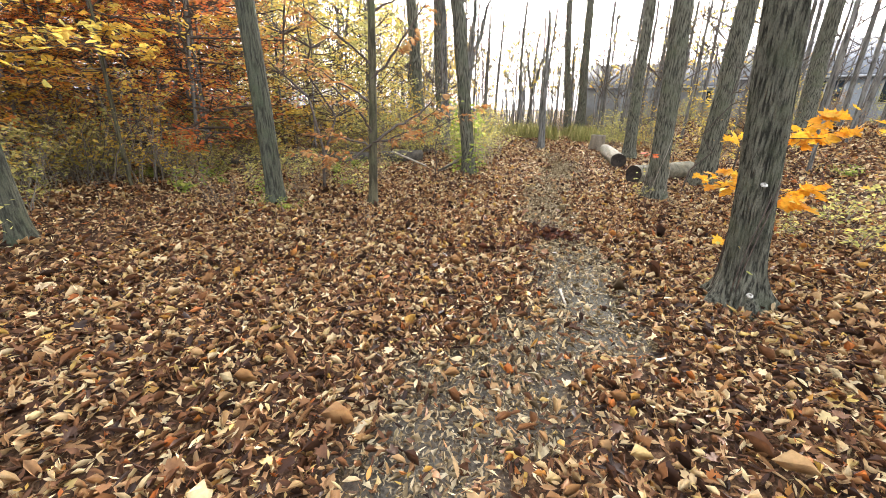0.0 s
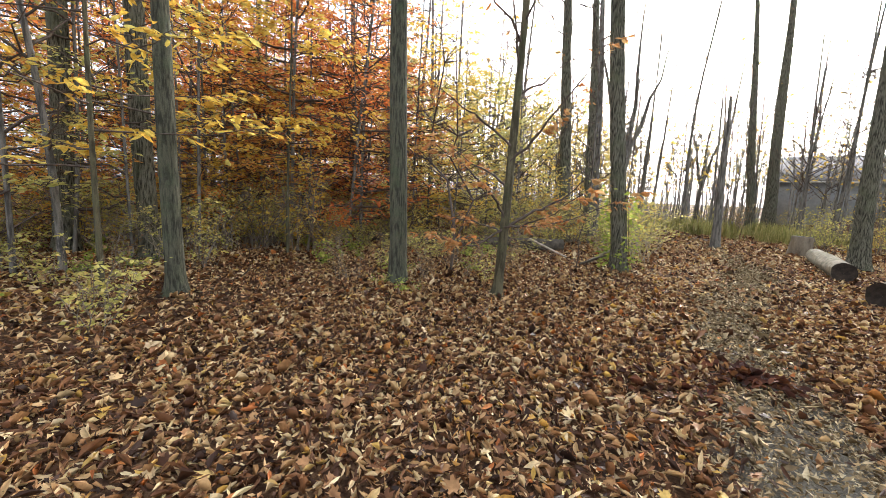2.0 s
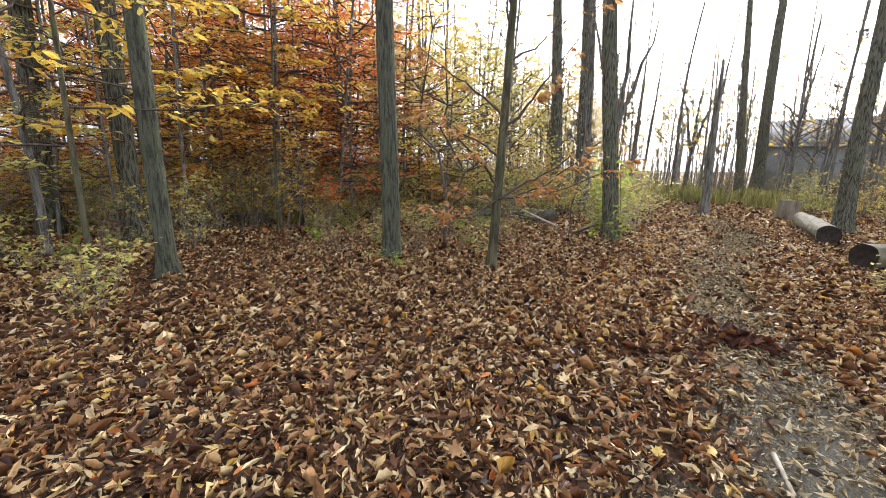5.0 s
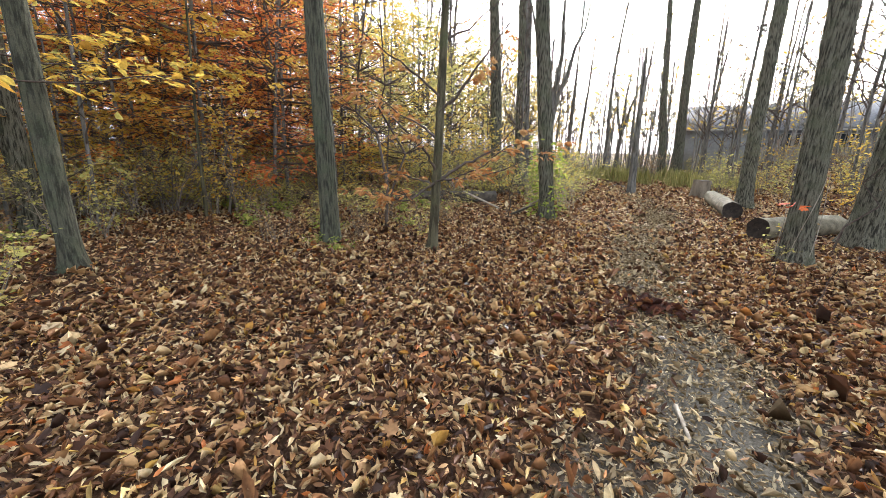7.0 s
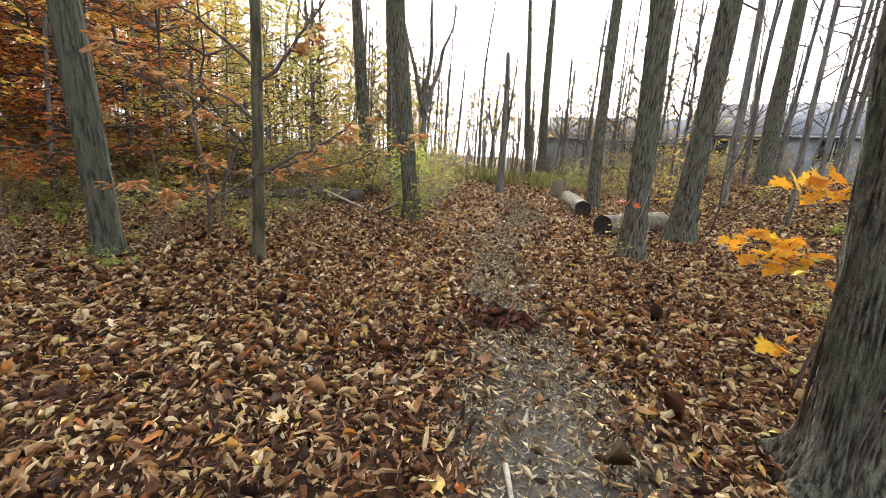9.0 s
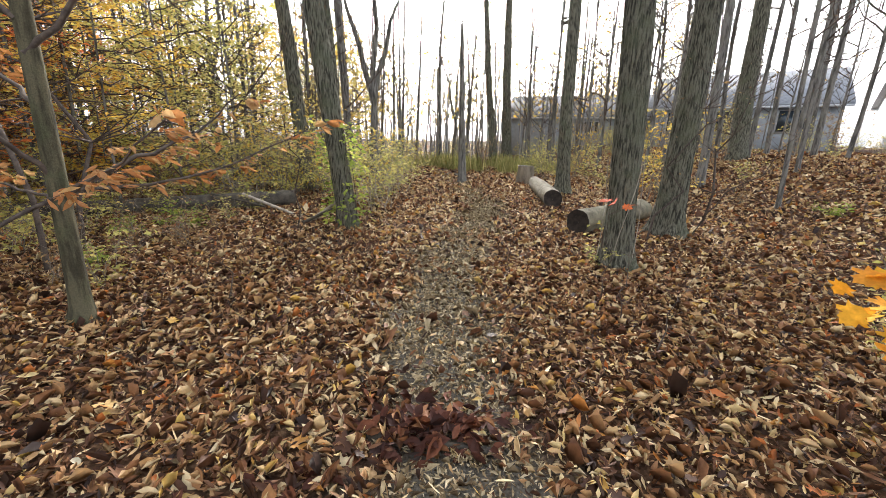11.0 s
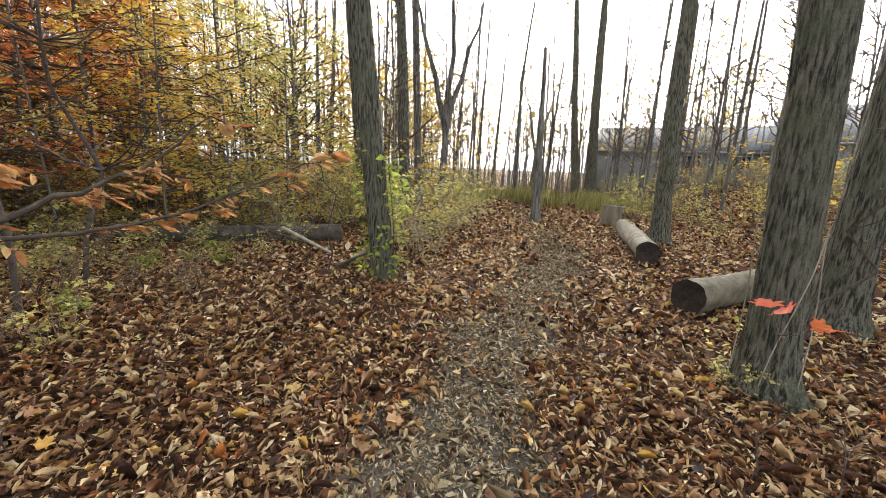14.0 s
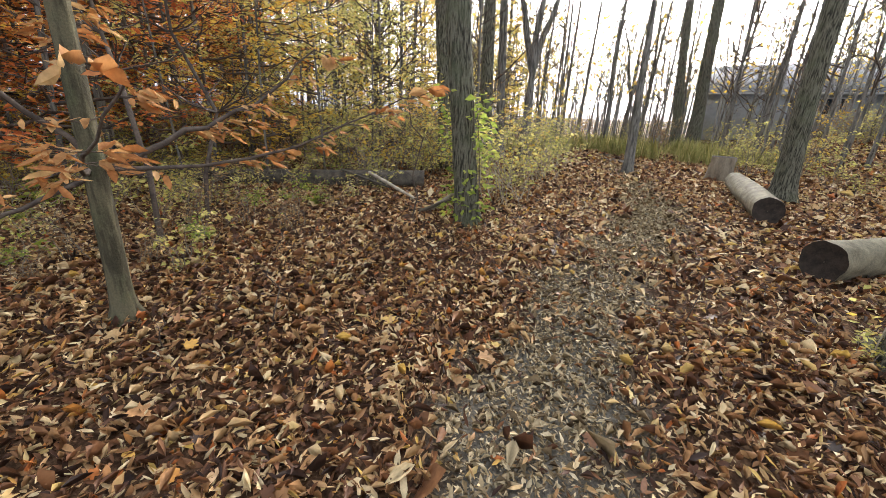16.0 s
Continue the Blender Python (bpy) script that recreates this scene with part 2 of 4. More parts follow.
class Tubes:
    """Collects tapered tubes (stems, limbs, twigs) into one mesh of quads."""

    def __init__(self):
        self.V, self.F, self.n = [], [], 0

    def add(self, pts, radii, sides=5):
        pts = np.asarray(pts, float)
        k = len(pts)
        tang = np.gradient(pts, axis=0)
        tang /= np.linalg.norm(tang, axis=1)[:, None] + 1e-9
        ref = np.where(np.abs(tang[:, 2:3]) > 0.9, np.array([[1.0, 0, 0]]), np.array([[0, 0, 1.0]]))
        a = np.cross(tang, ref)
        a /= np.linalg.norm(a, axis=1)[:, None] + 1e-9
        b = np.cross(tang, a)
        th = np.arange(sides) * 2 * math.pi / sides
        ring = pts[:, None, :] + np.asarray(radii)[:, None, None] * (np.cos(th)[None, :, None] * a[:, None, :] + np.sin(th)[None, :, None] * b[:, None, :])
        i = np.arange(k - 1)[:, None] * sides
        j = np.arange(sides)[None, :]
        j2 = (j + 1) % sides
        quads = np.stack([i + j, i + j2, i + sides + j2, i + sides + j], -1).reshape(-1, 4) + self.n
        self.V.append(ring.reshape(-1, 3))
        self.F.append(quads)
        self.n += k * sides

    def arrays(self):
        return np.concatenate(self.V), np.concatenate(self.F)


# leaf outlines: along, across, up; triangles
OVAL = (np.array([(0, 0, 0.12), (0.26, 0.36, 0.5), (0.3, 0, 0.05), (0.24, -0.38, 0.42), (0.62, 0.42, 0.5), (0.66, 0, 0.08), (0.6, -0.36, 0.66), (1, 0.04, 0.34)]),
        np.array([(0, 2, 1), (0, 3, 2), (1, 2, 5), (1, 5, 4), (3, 6, 5), (3, 5, 2), (4, 5, 7), (5, 6, 7)]))
FOLD = (np.array([(0, 0, 0), (0.45, 0.5, 0.35), (1, 0, 0), (0.45, -0.5, 0.35)]), np.array([(0, 2, 1), (0, 3, 2)]))
MID = (np.array([(0, 0, 0), (0.4, 0.48, 0.5), (0.45, 0, 0.05), (0.4, -0.48, 0.5), (1, 0, 0.1)]), np.array([(0, 2, 1), (0, 3, 2), (1, 2, 4), (2, 3, 4)]))
STAR_A = [(0, 0), (0.12, 0.3), (0.02, 0.52), (0.3, 0.36), (0.42, 0.62), (0.55, 0.5), (0.52, 0.26), (0.78, 0.3), (0.8, 0.16), (1, 0)]
_rim = STAR_A + [(u, -v) for u, v in STAR_A[-2:0:-1]]
STAR = (np.array([(0.36, 0, 0.0)] + [(u, v, 0.5 * abs(v) + 0.25 * (u - 0.36) ** 2) for u, v in _rim]),
        np.array([(0, 1 + i, 1 + (i + 1) % len(_rim)) for i in range(len(_rim))]))


def leaves(P, axis, normal, L, W, curl, shape):
    """Many leaves at once: places, directions, normals, lengths, widths and how far each curls."""
    T, tri = shape
    P, axis, normal = (np.asarray(a, float) for a in (P, axis, normal))
    axis = axis / (np.linalg.norm(axis, axis=1)[:, None] + 1e-9)
    side = np.cross(normal, axis)
    side /= np.linalg.norm(side, axis=1)[:, None] + 1e-9
    up = np.cross(axis, side)
    V = P[:, None, :] + (T[None, :, 0:1] * L[:, None, None]) * axis[:, None, :] + (T[None, :, 1:2] * W[:, None, None]) * side[:, None, :] + (T[None, :, 2:3] * curl[:, None, None] * L[:, None, None]) * up[:, None, :]
    n, k = len(P), len(T)
    F = tri[None, :, :] + (np.arange(n) * k)[:, None, None]
    return V.reshape(-1, 3), F.reshape(-1, 3)


def joined(sets):
    V, F, n = [], [], 0
    for v, f in sets:
        V.append(v)
        F.append(f + n)
        n += len(v)
    return np.concatenate(V), np.concatenate(F)


def bend(p, q, rng, steps=5, sag=0.06, wob=0.04):
    """A limb from p to q that wanders a little."""
    p, q = np.asarray(p, float), np.asarray(q, float)
    t = np.linspace(0, 1, steps)[:, None]
    d = np.linalg.norm(q - p)
    pts = p + (q - p) * t
    w = rng.normal(0, wob * d, (steps, 3)) * np.sin(t * math.pi)
    pts[:, 2:3] += -sag * d * np.sin(t * math.pi)
    return pts + w


# ---- ground ----
def ground_lines(near_lo, near_hi, step, far):
    mid = np.arange(near_lo, near_hi + 1e-6, step)
    out, s, p = [], step, near_hi
    while p < far:
        s *= 1.35
        p += s
        out.append(p)
    low, s, p = [], step, near_lo
    while p > -far:
        s *= 1.35
        p -= s
        low.append(p)
    return np.array(low[::-1] + list(mid) + out)


gx, gy = ground_lines(-9, 12, 0.14, 700), ground_lines(-3, 20, 0.14, 900)
GX, GY = np.meshgrid(gx, gy)
GZ = rise(GX, GY)
near = np.exp(-((GX / 14) ** 2 + ((GY - 8) / 16) ** 2))
tr = trodden(GX, GY)
rough = 0.018 * np.sin(GX * 9 + 2 * np.sin(GY * 5)) * np.sin(GY * 8.3 + 1.5 * np.sin(GX * 6)) + 0.01 * np.sin(GX * 23 + GY * 17)
GZ = GZ + near * (rough * (1 - 0.6 * tr) - 0.02 * tr)
nx, ny = len(gx), len(gy)
ii = (np.arange(ny - 1)[:, None] * nx + np.arange(nx - 1)[None, :]).ravel()
ground = part("ground", np.stack([GX.ravel(), GY.ravel(), GZ.ravel()], 1), np.stack([ii, ii + 1, ii + nx + 1, ii + nx], 1), EARTH, smooth=True)
tagged(ground, "forest floor of brown leaf mould and bare grey path", "ground", kind="structure")
a_ = ground.data.attributes.new("trodden", "FLOAT", "POINT")
a_.data.foreach_set("value", tr.ravel().astype(np.float32))

# ---- leaf litter ----
rs = np.random.RandomState(7)


def scatter(n, x0, x1, y0, y1, keep):
    x, y = rs.uniform(x0, x1, n), rs.uniform(y0, y1, n)
    k = keep(x, y)
    return x[k], y[k]


def litter(x, y, size, spread, tilt, shape, lift=0.03, slim=0.5):
    n = len(x)
    z = rise(x, y) + rs.uniform(0.004, lift, n)
    yaw = rs.uniform(0, 2 * math.pi, n)
    pitch = rs.normal(0, tilt, n)
    axis = np.stack([np.cos(yaw) * np.cos(pitch), np.sin(yaw) * np.cos(pitch), np.sin(pitch)], 1)
    normal = np.stack([rs.normal(0, tilt * 1.2, n), rs.normal(0, tilt * 1.2, n), np.ones(n)], 1)
    L = size * np.exp(rs.normal(0, spread, n))
    W = L * slim * rs.uniform(0.6, 1.3, n)
    curl = rs.normal(0.15, 0.62, n)
    P = np.stack([x, y, z], 1) - axis * L[:, None] * 0.5
    P[:, 2] = np.maximum(P[:, 2], rise(P[:, 0], P[:, 1]) + 0.002)
    return leaves(P, axis, normal, L, W, curl, shape)


def off_path(x, y):
    return rs.uniform(0, 1, len(x)) > trodden(x, y) * 0.97


x, y = scatter(64000, -3.4, 5.0, 0.5, 8.0, off_path)
s1 = litter(x, y, 0.064, 0.27, 0.45, OVAL, 0.055, 0.31)
x, y = scatter(2600, -3.4, 5.0, 0.5, 8.0, off_path)
s2 = litter(x, y, 0.074, 0.22, 0.35, STAR, 0.06, 0.8)
x, y = scatter(40000, -3.4, 5.0, 0.5, 8.0, off_path)
s9 = litter(x, y, 0.042, 0.3, 0.5, MID, 0.055, 0.38)
x, y = scatter(62000, -5.8, 6.4, -0.6, 9.2, lambda x, y: off_path(x, y) & ~((x > -3.4) & (x < 5.0) & (y > 0.5) & (y < 8.0)))
s6 = litter(x, y, 0.072, 0.26, 0.45, MID, 0.055, 0.34)
x, y = scatter(74000, -11, 12.5, 8.8, 17, off_path)
s3 = litter(x, y, 0.088, 0.3, 0.45, FOLD, 0.045, 0.5)
x, y = scatter(19000, -11, -5.5, 0, 8.5, off_path)
s4 = litter(x, y, 0.085, 0.28, 0.45, FOLD, 0.045, 0.5)
x, y = scatter(18000, 6.0, 11.5, 1, 9.0, off_path)
s5 = litter(x, y, 0.085, 0.28, 0.45, FOLD, 0.045, 0.5)
x, y = scatter(26000, 11, 24, -2, 13, off_path)
s7 = litter(x, y, 0.12, 0.28, 0.45, FOLD, 0.045, 0.5)
x, y = scatter(6000, -20, -11, -1, 12, off_path)
s8 = litter(x, y, 0.13, 0.28, 0.45, FOLD, 0.045, 0.5)
x, y = scatter(20000, -9, 10, -5, -0.6, off_path)
s10 = litter(x, y, 0.085, 0.26, 0.5, FOLD, 0.05, 0.5)
x, y = scatter(4000, 6.0, 11, -0.6, 1, off_path)
s11 = litter(x, y, 0.085, 0.26, 0.5, FOLD, 0.05, 0.5)
x, y = scatter(2500, -11, -5.5, -0.6, 0, off_path)
s12 = litter(x, y, 0.085, 0.26, 0.5, FOLD, 0.05, 0.5)
leaf_litter = part("leaf_litter", *joined([s1, s2, s3, s4, s5, s6, s7, s8, s9, s10, s11, s12]), LITTER, smooth=True)
tagged(leaf_litter, "thick carpet of curled dry brown and tan leaves", "fallen leaves", kind="stuff")
x, y = scatter(120000, -16, 22, 15, 34, off_path)
far_litter = part("leaf_litter", *litter(x, y, 0.125, 0.3, 0.4, FOLD, 0.05, 0.55), LITTER)
tagged(far_litter, "carpet of brown fallen leaves deeper in the wood", "fallen leaves", kind="stuff")
x, y = scatter(300000, -0.3, 3.2, -0.5, 20, lambda x, y: rs.uniform(0, 1, len(x)) < trodden(x, y) * (0.85 - 0.45 * np.exp(-((x - 1.5) / 0.32) ** 2 - ((y - 3.4) / 1.0) ** 2)) + 0.02)
chips = part("leaf_fragments", *litter(x, y, 0.031, 0.45, 0.35, MID, 0.02, 0.34), CHIP)
tagged(chips, "small trodden leaf fragments scattered over the earth path", "leaf fragments", kind="stuff")


# ---- trees ----
def at_ground(x, y):
    return float(rise(x, y))


def trunk_arrays(rng, r, height, lean, segs, ridge, flare, roots=0, sway=0.02):
    """A standing trunk with furrowed sides, a flared foot and its own slow sway."""
    rings = int(26 + segs * 0.9)
    t = np.linspace(0, 1, rings) ** 1.7
    z = -0.12 + t * (height + 0.12)
    taper = (1 - 0.62 * t)
    foot = 1 + flare * np.exp(-np.clip(z, 0, None) / (r * 1.3))
    ph = rng.uniform(0, 6.28, 8)
    cx = lean[0] * z + sway * height * 0.25 * (np.sin(z * 0.7 + ph[0]) - math.sin(ph[0])) * 0.3
    cy = lean[1] * z + sway * height * 0.25 * (np.sin(z * 0.6 + ph[1]) - math.sin(ph[1])) * 0.3
    th = np.arange(segs) * 2 * math.pi / segs
    TH, Z = np.meshgrid(th, z)
    f = np.zeros_like(TH)
    if ridge:
        twist = 0.5 * np.sin(Z * 2.1 + ph[2]) + 0.3 * np.sin(Z * 6.3 + ph[3]) + 0.25 * np.sin(Z * 17 + TH * 3)
        k1 = max(7, int(segs / 3.2))
        f = ridge * (np.abs(np.sin(TH * k1 / 2 + twist + ph[4])) - 0.5)
        f += 0.6 * ridge * (np.abs(np.sin(TH * (k1 + 4) / 2 - 0.8 * twist + Z * 4.0 + ph[5])) - 0.5)
    lump = 0.05 * np.sin(TH * 2 + ph[6] + Z * 0.8) + 0.04 * np.sin(TH * 3 + ph[7] - Z * 1.3)
    if roots:
        lump = lump + 0.55 * flare * np.clip(np.sin(TH * roots + ph[5]), 0, 1) ** 2 * np.exp(-np.clip(Z, 0, None) / (r * 0.9))
    R = r * taper[:, None] * foot[:, None] * (1 + f + lump)
    V = np.stack([cx[:, None] + R * np.cos(TH), cy[:, None] + R * np.sin(TH), Z], -1).reshape(-1, 3)
    i = np.arange(rings - 1)[:, None] * segs
    j = np.arange(segs)[None, :]
    j2 = (j + 1) % segs
    F = np.stack([i + j, i + j2, i + segs + j2, i + segs + j], -1).reshape(-1, 4)

    def centre(h):
        return np.array([np.interp(h, z, cx), np.interp(h, z, cy), h]), float(np.interp(h, z, r * taper))
    return V, F, centre


def crown(rng, tubes, spots, centre, lo, hi, count, length, up=0.5, twigs=5, leafy=6, thick=0.3):
    """Limbs from the trunk with twigs on them; leaf spots are gathered along the twigs."""
    for k in range(count):
        h = lo + (hi - lo) * ((k + rng.uniform(0, 1)) / count)
        p, r = centre(h)
        a = rng.uniform(0, 2 * math.pi)
        L = length * rng.uniform(0.6, 1.2) * (1 - 0.45 * (h - lo) / max(hi - lo, 0.1))
        u = up * rng.uniform(0.5, 1.4)
        q = p + L * np.array([math.cos(a), math.sin(a), u])
        limb = bend(p, q, rng, 6, 0.03)
        rr = min(r * thick * 1.6, 0.012 * L + 0.006)
        tubes.add(limb, np.linspace(rr, rr * 0.25, 6), 4)
        for m in range(twigs):
            s = rng.uniform(0.3, 1.0)
            b = limb[0] + (limb[-1] - limb[0]) * s
            b = limb[min(5, int(s * 5))] * 0.6 + b * 0.4
            a2 = a + rng.choice([-1, 1]) * rng.uniform(0.4, 1.1)
            l2 = L * rng.uniform(0.2, 0.45)
            e = b + l2 * np.array([math.cos(a2), math.sin(a2), u * 0.8 + rng.normal(0, 0.12)])
            tw = bend(b, e, rng, 3, 0.02)
            tubes.add(tw, np.linspace(rr * 0.35, 0.0022, 3), 3)
            for _ in range(leafy):
                s2 = rng.uniform(0.15, 1.05)
                spots.append((*(tw[0] + (tw[-1] - tw[0]) * s2), a2))


def leaf_set(rng, spots, size, flat=0.3, spread=0.05, droop=-0.2, shape=FOLD, slim=0.55):
    S = np.asarray(spots, float)
    n = len(S)
    yaw = S[:, 3] + rng.normal(0, 0.9, n)
    P = S[:, :3] + rng.normal(0, spread, (n, 3)) * np.array([1, 1, 0.5])
    axis = np.stack([np.cos(yaw), np.sin(yaw), rng.normal(droop, 0.3, n)], 1)
    normal = np.stack([rng.normal(0, flat, n), rng.normal(0, flat, n), np.ones(n)], 1)
    L = size * np.exp(rng.normal(0, 0.22, n))
    return leaves(P, axis, normal, L, L * slim * 2 * rng.uniform(0.4, 0.6, n), rng.normal(0.2, 0.3, n), shape)


def tall_tree(x, y, dia, lean, seed, label, bark=None, segs=20, ridge=0.0, flare=0.35, roots=0, height=15.0, low=5.5, limbs=16, reach=2.6, leafy=2, tint=None, group="forest trees", z=None):
    """A tall forest tree: bare trunk, limbs high up and a few last leaves."""
    rng = np.random.RandomState(seed)
    V, F, c = trunk_arrays(rng, dia / 2, height, lean, segs, ridge, flare, roots)
    tree = new("tree")
    tree.location = (x, y, at_ground(x, y) if z is None else z)
    tagged(tree, label, "tree", group)
    part("trunk", V, F, bark or BARK_GREY, tree, smooth=True)
    tubes, spots = Tubes(), []
    crown(rng, tubes, spots, c, low, height * 0.98, limbs, reach, 0.7, 5, leafy)
    part("crown", *tubes.arrays(), TWIG, tree, "bare dark branches")
    if leafy and spots:
        part("foliage", *leaf_set(rng, spots, 0.075), tint or DRY_BROWN, tree, "last dry leaves")
    return tree


# the trees along the path: place, thickness, lean
tall_tree(2.74, 3.6, 0.27, (-0.1, 0.01), 11, "big grey tree with deeply furrowed bark beside the path", BARK_GREY, 128, 0.12, 0.95, 5, low=6)
tall_tree(3.42, 7.93, 0.32, (-0.045, 0.0), 12, "grey furrowed tree standing in front of a cut log", BARK_GREY, 72, 0.08, 0.7, 4, low=6)
tall_tree(4.9, 9.58, 0.4, (-0.005, 0.0), 13, "grey tree leaning slightly beside a lying log", BARK_GREY, 64, 0.07, 0.55, 4, low=6.5)
tall_tree(4.66, 14.55, 0.37, (-0.03, 0.0), 14, "grey tree behind the sawn log and stump", BARK_GREY, 48, 0.06, 0.55, 4, low=7)
tall_tree(1.89, 16.9, 0.27, (-0.035, 0.0), 15, "slim dark dead tree standing in the path", BARK_FAR, 20, 0.03, 0.3, height=4.9, low=2.4, limbs=3, reach=0.3, leafy=0)
tall_tree(-2.93, 5.8, 0.26, (-0.012, -0.01), 16, "straight green-grey tree on the leaf carpet", BARK_GREEN, 56, 0.06, 0.45, 5, low=6.5)
tall_tree(-0.24, 9.7, 0.31, (-0.1, 0.0), 17, "grey furrowed tree with ivy round its foot", BARK_GREY, 64, 0.08, 0.4, 4, low=7)
tall_tree(-2.2, 16.9, 0.37, (-0.062, 0), 18, "thick grey tree in the group behind the ivy tree", BARK_GREY, 40, 0.05, 0.4, low=7)
tall_tree(-2.49, 14.3, 0.38, (-0.07, 0), 19, "straight grey tree in the group behind the ivy tree", BARK_GREY, 40, 0.05, 0.3, low=6)
tall_tree(-2.3, 18.8, 0.31, (-0.06, 0), 20, "thin dark tree in the group behind the ivy tree", BARK_FAR, 28, 0.04, 0.3, low=7)
tall_tree(5.3, 29.9, 0.66, (-0.04, 0), 21, "tall grey tree at the bend of the path", BARK_GREY, 32, 0.04, 0.4, low=9)
tall_tree(4.25, 27.8, 0.44, (-0.1, 0), 22, "tall slim tree at the bend of the path", BARK_GREY, 24, 0.04, 0.4, low=9)
tall_tree(10.8, 16.5, 0.5, (-0.045, 0.0), 23, "thick grey tree on the low bank", BARK_GREY, 40, 0.05, 0.4, low=7)
tall_tree(8.1, 13.9, 0.22, (-0.02, 0.01), 24, "slim dark tree below the bank", BARK_FAR, 20, 0.03, 0.3, low=5)
tall_tree(-4.57, 3.47, 0.2, (-0.027, 0.0), 25, "green-grey tree with a curved foot", BARK_GREEN, 48, 0.05, 0.6, 3, low=5, tint=GOLD, leafy=5)
tall_tree(-7.3, 4.33, 0.32, (-0.01, 0.0), 26, "pale grey tree with shaggy split bark", BARK_GREY, 48, 0.1, 0.35, 3, low=5)
tall_tree(-9.1, 3.7, 0.34, (0.1, 0.0), 27, "thick dark tree at the edge of the thicket", BARK_GREY, 36, 0.06, 0.35, 3, low=5)
for k, (x, y, d) in enumerate([(11.9, 15.9, 0.2), (13.6, 17.1, 0.24), (12.7, 15.2, 0.2), (15.7, 17.9, 0.26), (9.3, 22.3, 0.16), (10.7, 23.9, 0.2), (9.5, 20.1, 0.18), (12.6, 25.2, 0.24),
                               (8.0, 10.4, 0.12), (10.4, 12.6, 0.15), (13.2, 15.0, 0.24), (7.8, 22.8, 0.17), (16.5, 24, 0.3), (18, 20, 0.28), (14.8, 12.5, 0.26)]):
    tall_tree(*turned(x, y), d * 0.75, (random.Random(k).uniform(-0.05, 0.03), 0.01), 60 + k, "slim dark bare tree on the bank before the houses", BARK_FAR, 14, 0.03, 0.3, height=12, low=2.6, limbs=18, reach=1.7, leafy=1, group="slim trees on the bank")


for k, (x, y, d) in enumerate([(-3.6, 22, 0.16), (-2.4, 25, 0.2), (-0.7, 23.5, 0.13), (0.3, 27, 0.18), (1.0, 31, 0.2), (3.9, 27, 0.14), (4.5, 31, 0.2), (8.6, 30, 0.2), (9.4, 26.5, 0.14), (10.8, 29, 0.2),
                               (12.2, 31, 0.22), (-4.6, 17.5, 0.14), (-5.6, 20.5, 0.2), (0.4, 21.0, 0.1), (6.9, 24.5, 0.12), (7.2, 31, 0.16), (-7.5, 15.5, 0.2), (-9.5, 13, 0.26), (-10.5, 9.5, 0.24)]):
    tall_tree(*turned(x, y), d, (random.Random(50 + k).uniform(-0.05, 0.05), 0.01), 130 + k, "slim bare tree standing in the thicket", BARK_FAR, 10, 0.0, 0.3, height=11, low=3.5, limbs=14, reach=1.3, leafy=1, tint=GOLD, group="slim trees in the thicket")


def forked_tree(x, y, dia, seed, label):
    rng = np.random.RandomState(seed)
    tree = new("tree")
    tree.location = (x, y, at_ground(x, y))
    tagged(tree, label, "tree", "forest trees")
    V, F, c = trunk_arrays(rng, dia / 2, 3.0, (0.02, 0), 20, 0.03, 0.3)
    part("trunk", V, F, BARK_FAR, tree, smooth=True)
    top, r = c(2.9)
    tubes, spots = Tubes(), []
    for dx, dz in ((-0.9, 5.2), (0.15, 6.5), (0.8, 5.0)):
        q = top + np.array([dx * 1.6, rng.normal(0, 0.4), dz])
        limb = bend(top - np.array([0, 0, 0.15]), q, rng, 7, -0.02, 0.02)
        own = Tubes()
        own.add(limb, np.linspace(dia * 0.3, 0.015, 7), 8)
        part("limb", *own.arrays(), BARK_FAR, tree, smooth=True)
        for m in range(9):
            b = limb[rng.randint(2, 7)]
            a = rng.uniform(0, 6.28)
            e = b + rng.uniform(0.5, 1.3) * np.array([math.cos(a), math.sin(a), 0.8])
            tubes.add(bend(b, e, rng, 4), np.linspace(0.018, 0.004, 4), 3)
    part("crown", *tubes.arrays(), TWIG, tree)
    return tree


forked_tree(-1.4, 18.5, 0.4, 31, "grey tree forking into three upright limbs")
forked_tree(1.9, 34, 0.4, 32, "far grey tree forking against the sky")
forked_tree(-7.6, 19, 0.3, 33, "grey forked tree behind the beech thicket")


def sapling_mesh(seed, height, r, limbs, leafy, size, mat, low=0.8, reach=1.1, up=0.7, lean=0.03, flat=0.4, twigs=4, bark=None, label="", flare=0.2, shape=FOLD):
    """A young tree built at the origin: trunk, branches and leaves."""
    rng = np.random.RandomState(seed)
    V, F, c = trunk_arrays(rng, r, height, (rng.normal(0, lean), rng.normal(0, lean)), 8, 0, flare, sway=0.12)
    tree = new("young_tree")
    tagged(tree, label, "young tree")
    part("trunk", V, F, bark or BARK_FAR, tree, smooth=True)
    tubes, spots = Tubes(), []
    crown(rng, tubes, spots, c, low, height * 0.97, limbs, reach, up, twigs, max(leafy, 1), 0.5)
    part("crown", *tubes.arrays(), TWIG, tree)
    if leafy:
        part("foliage", *leaf_set(rng, spots, size, flat, 0.07, shape=shape), mat, tree)
    return tree


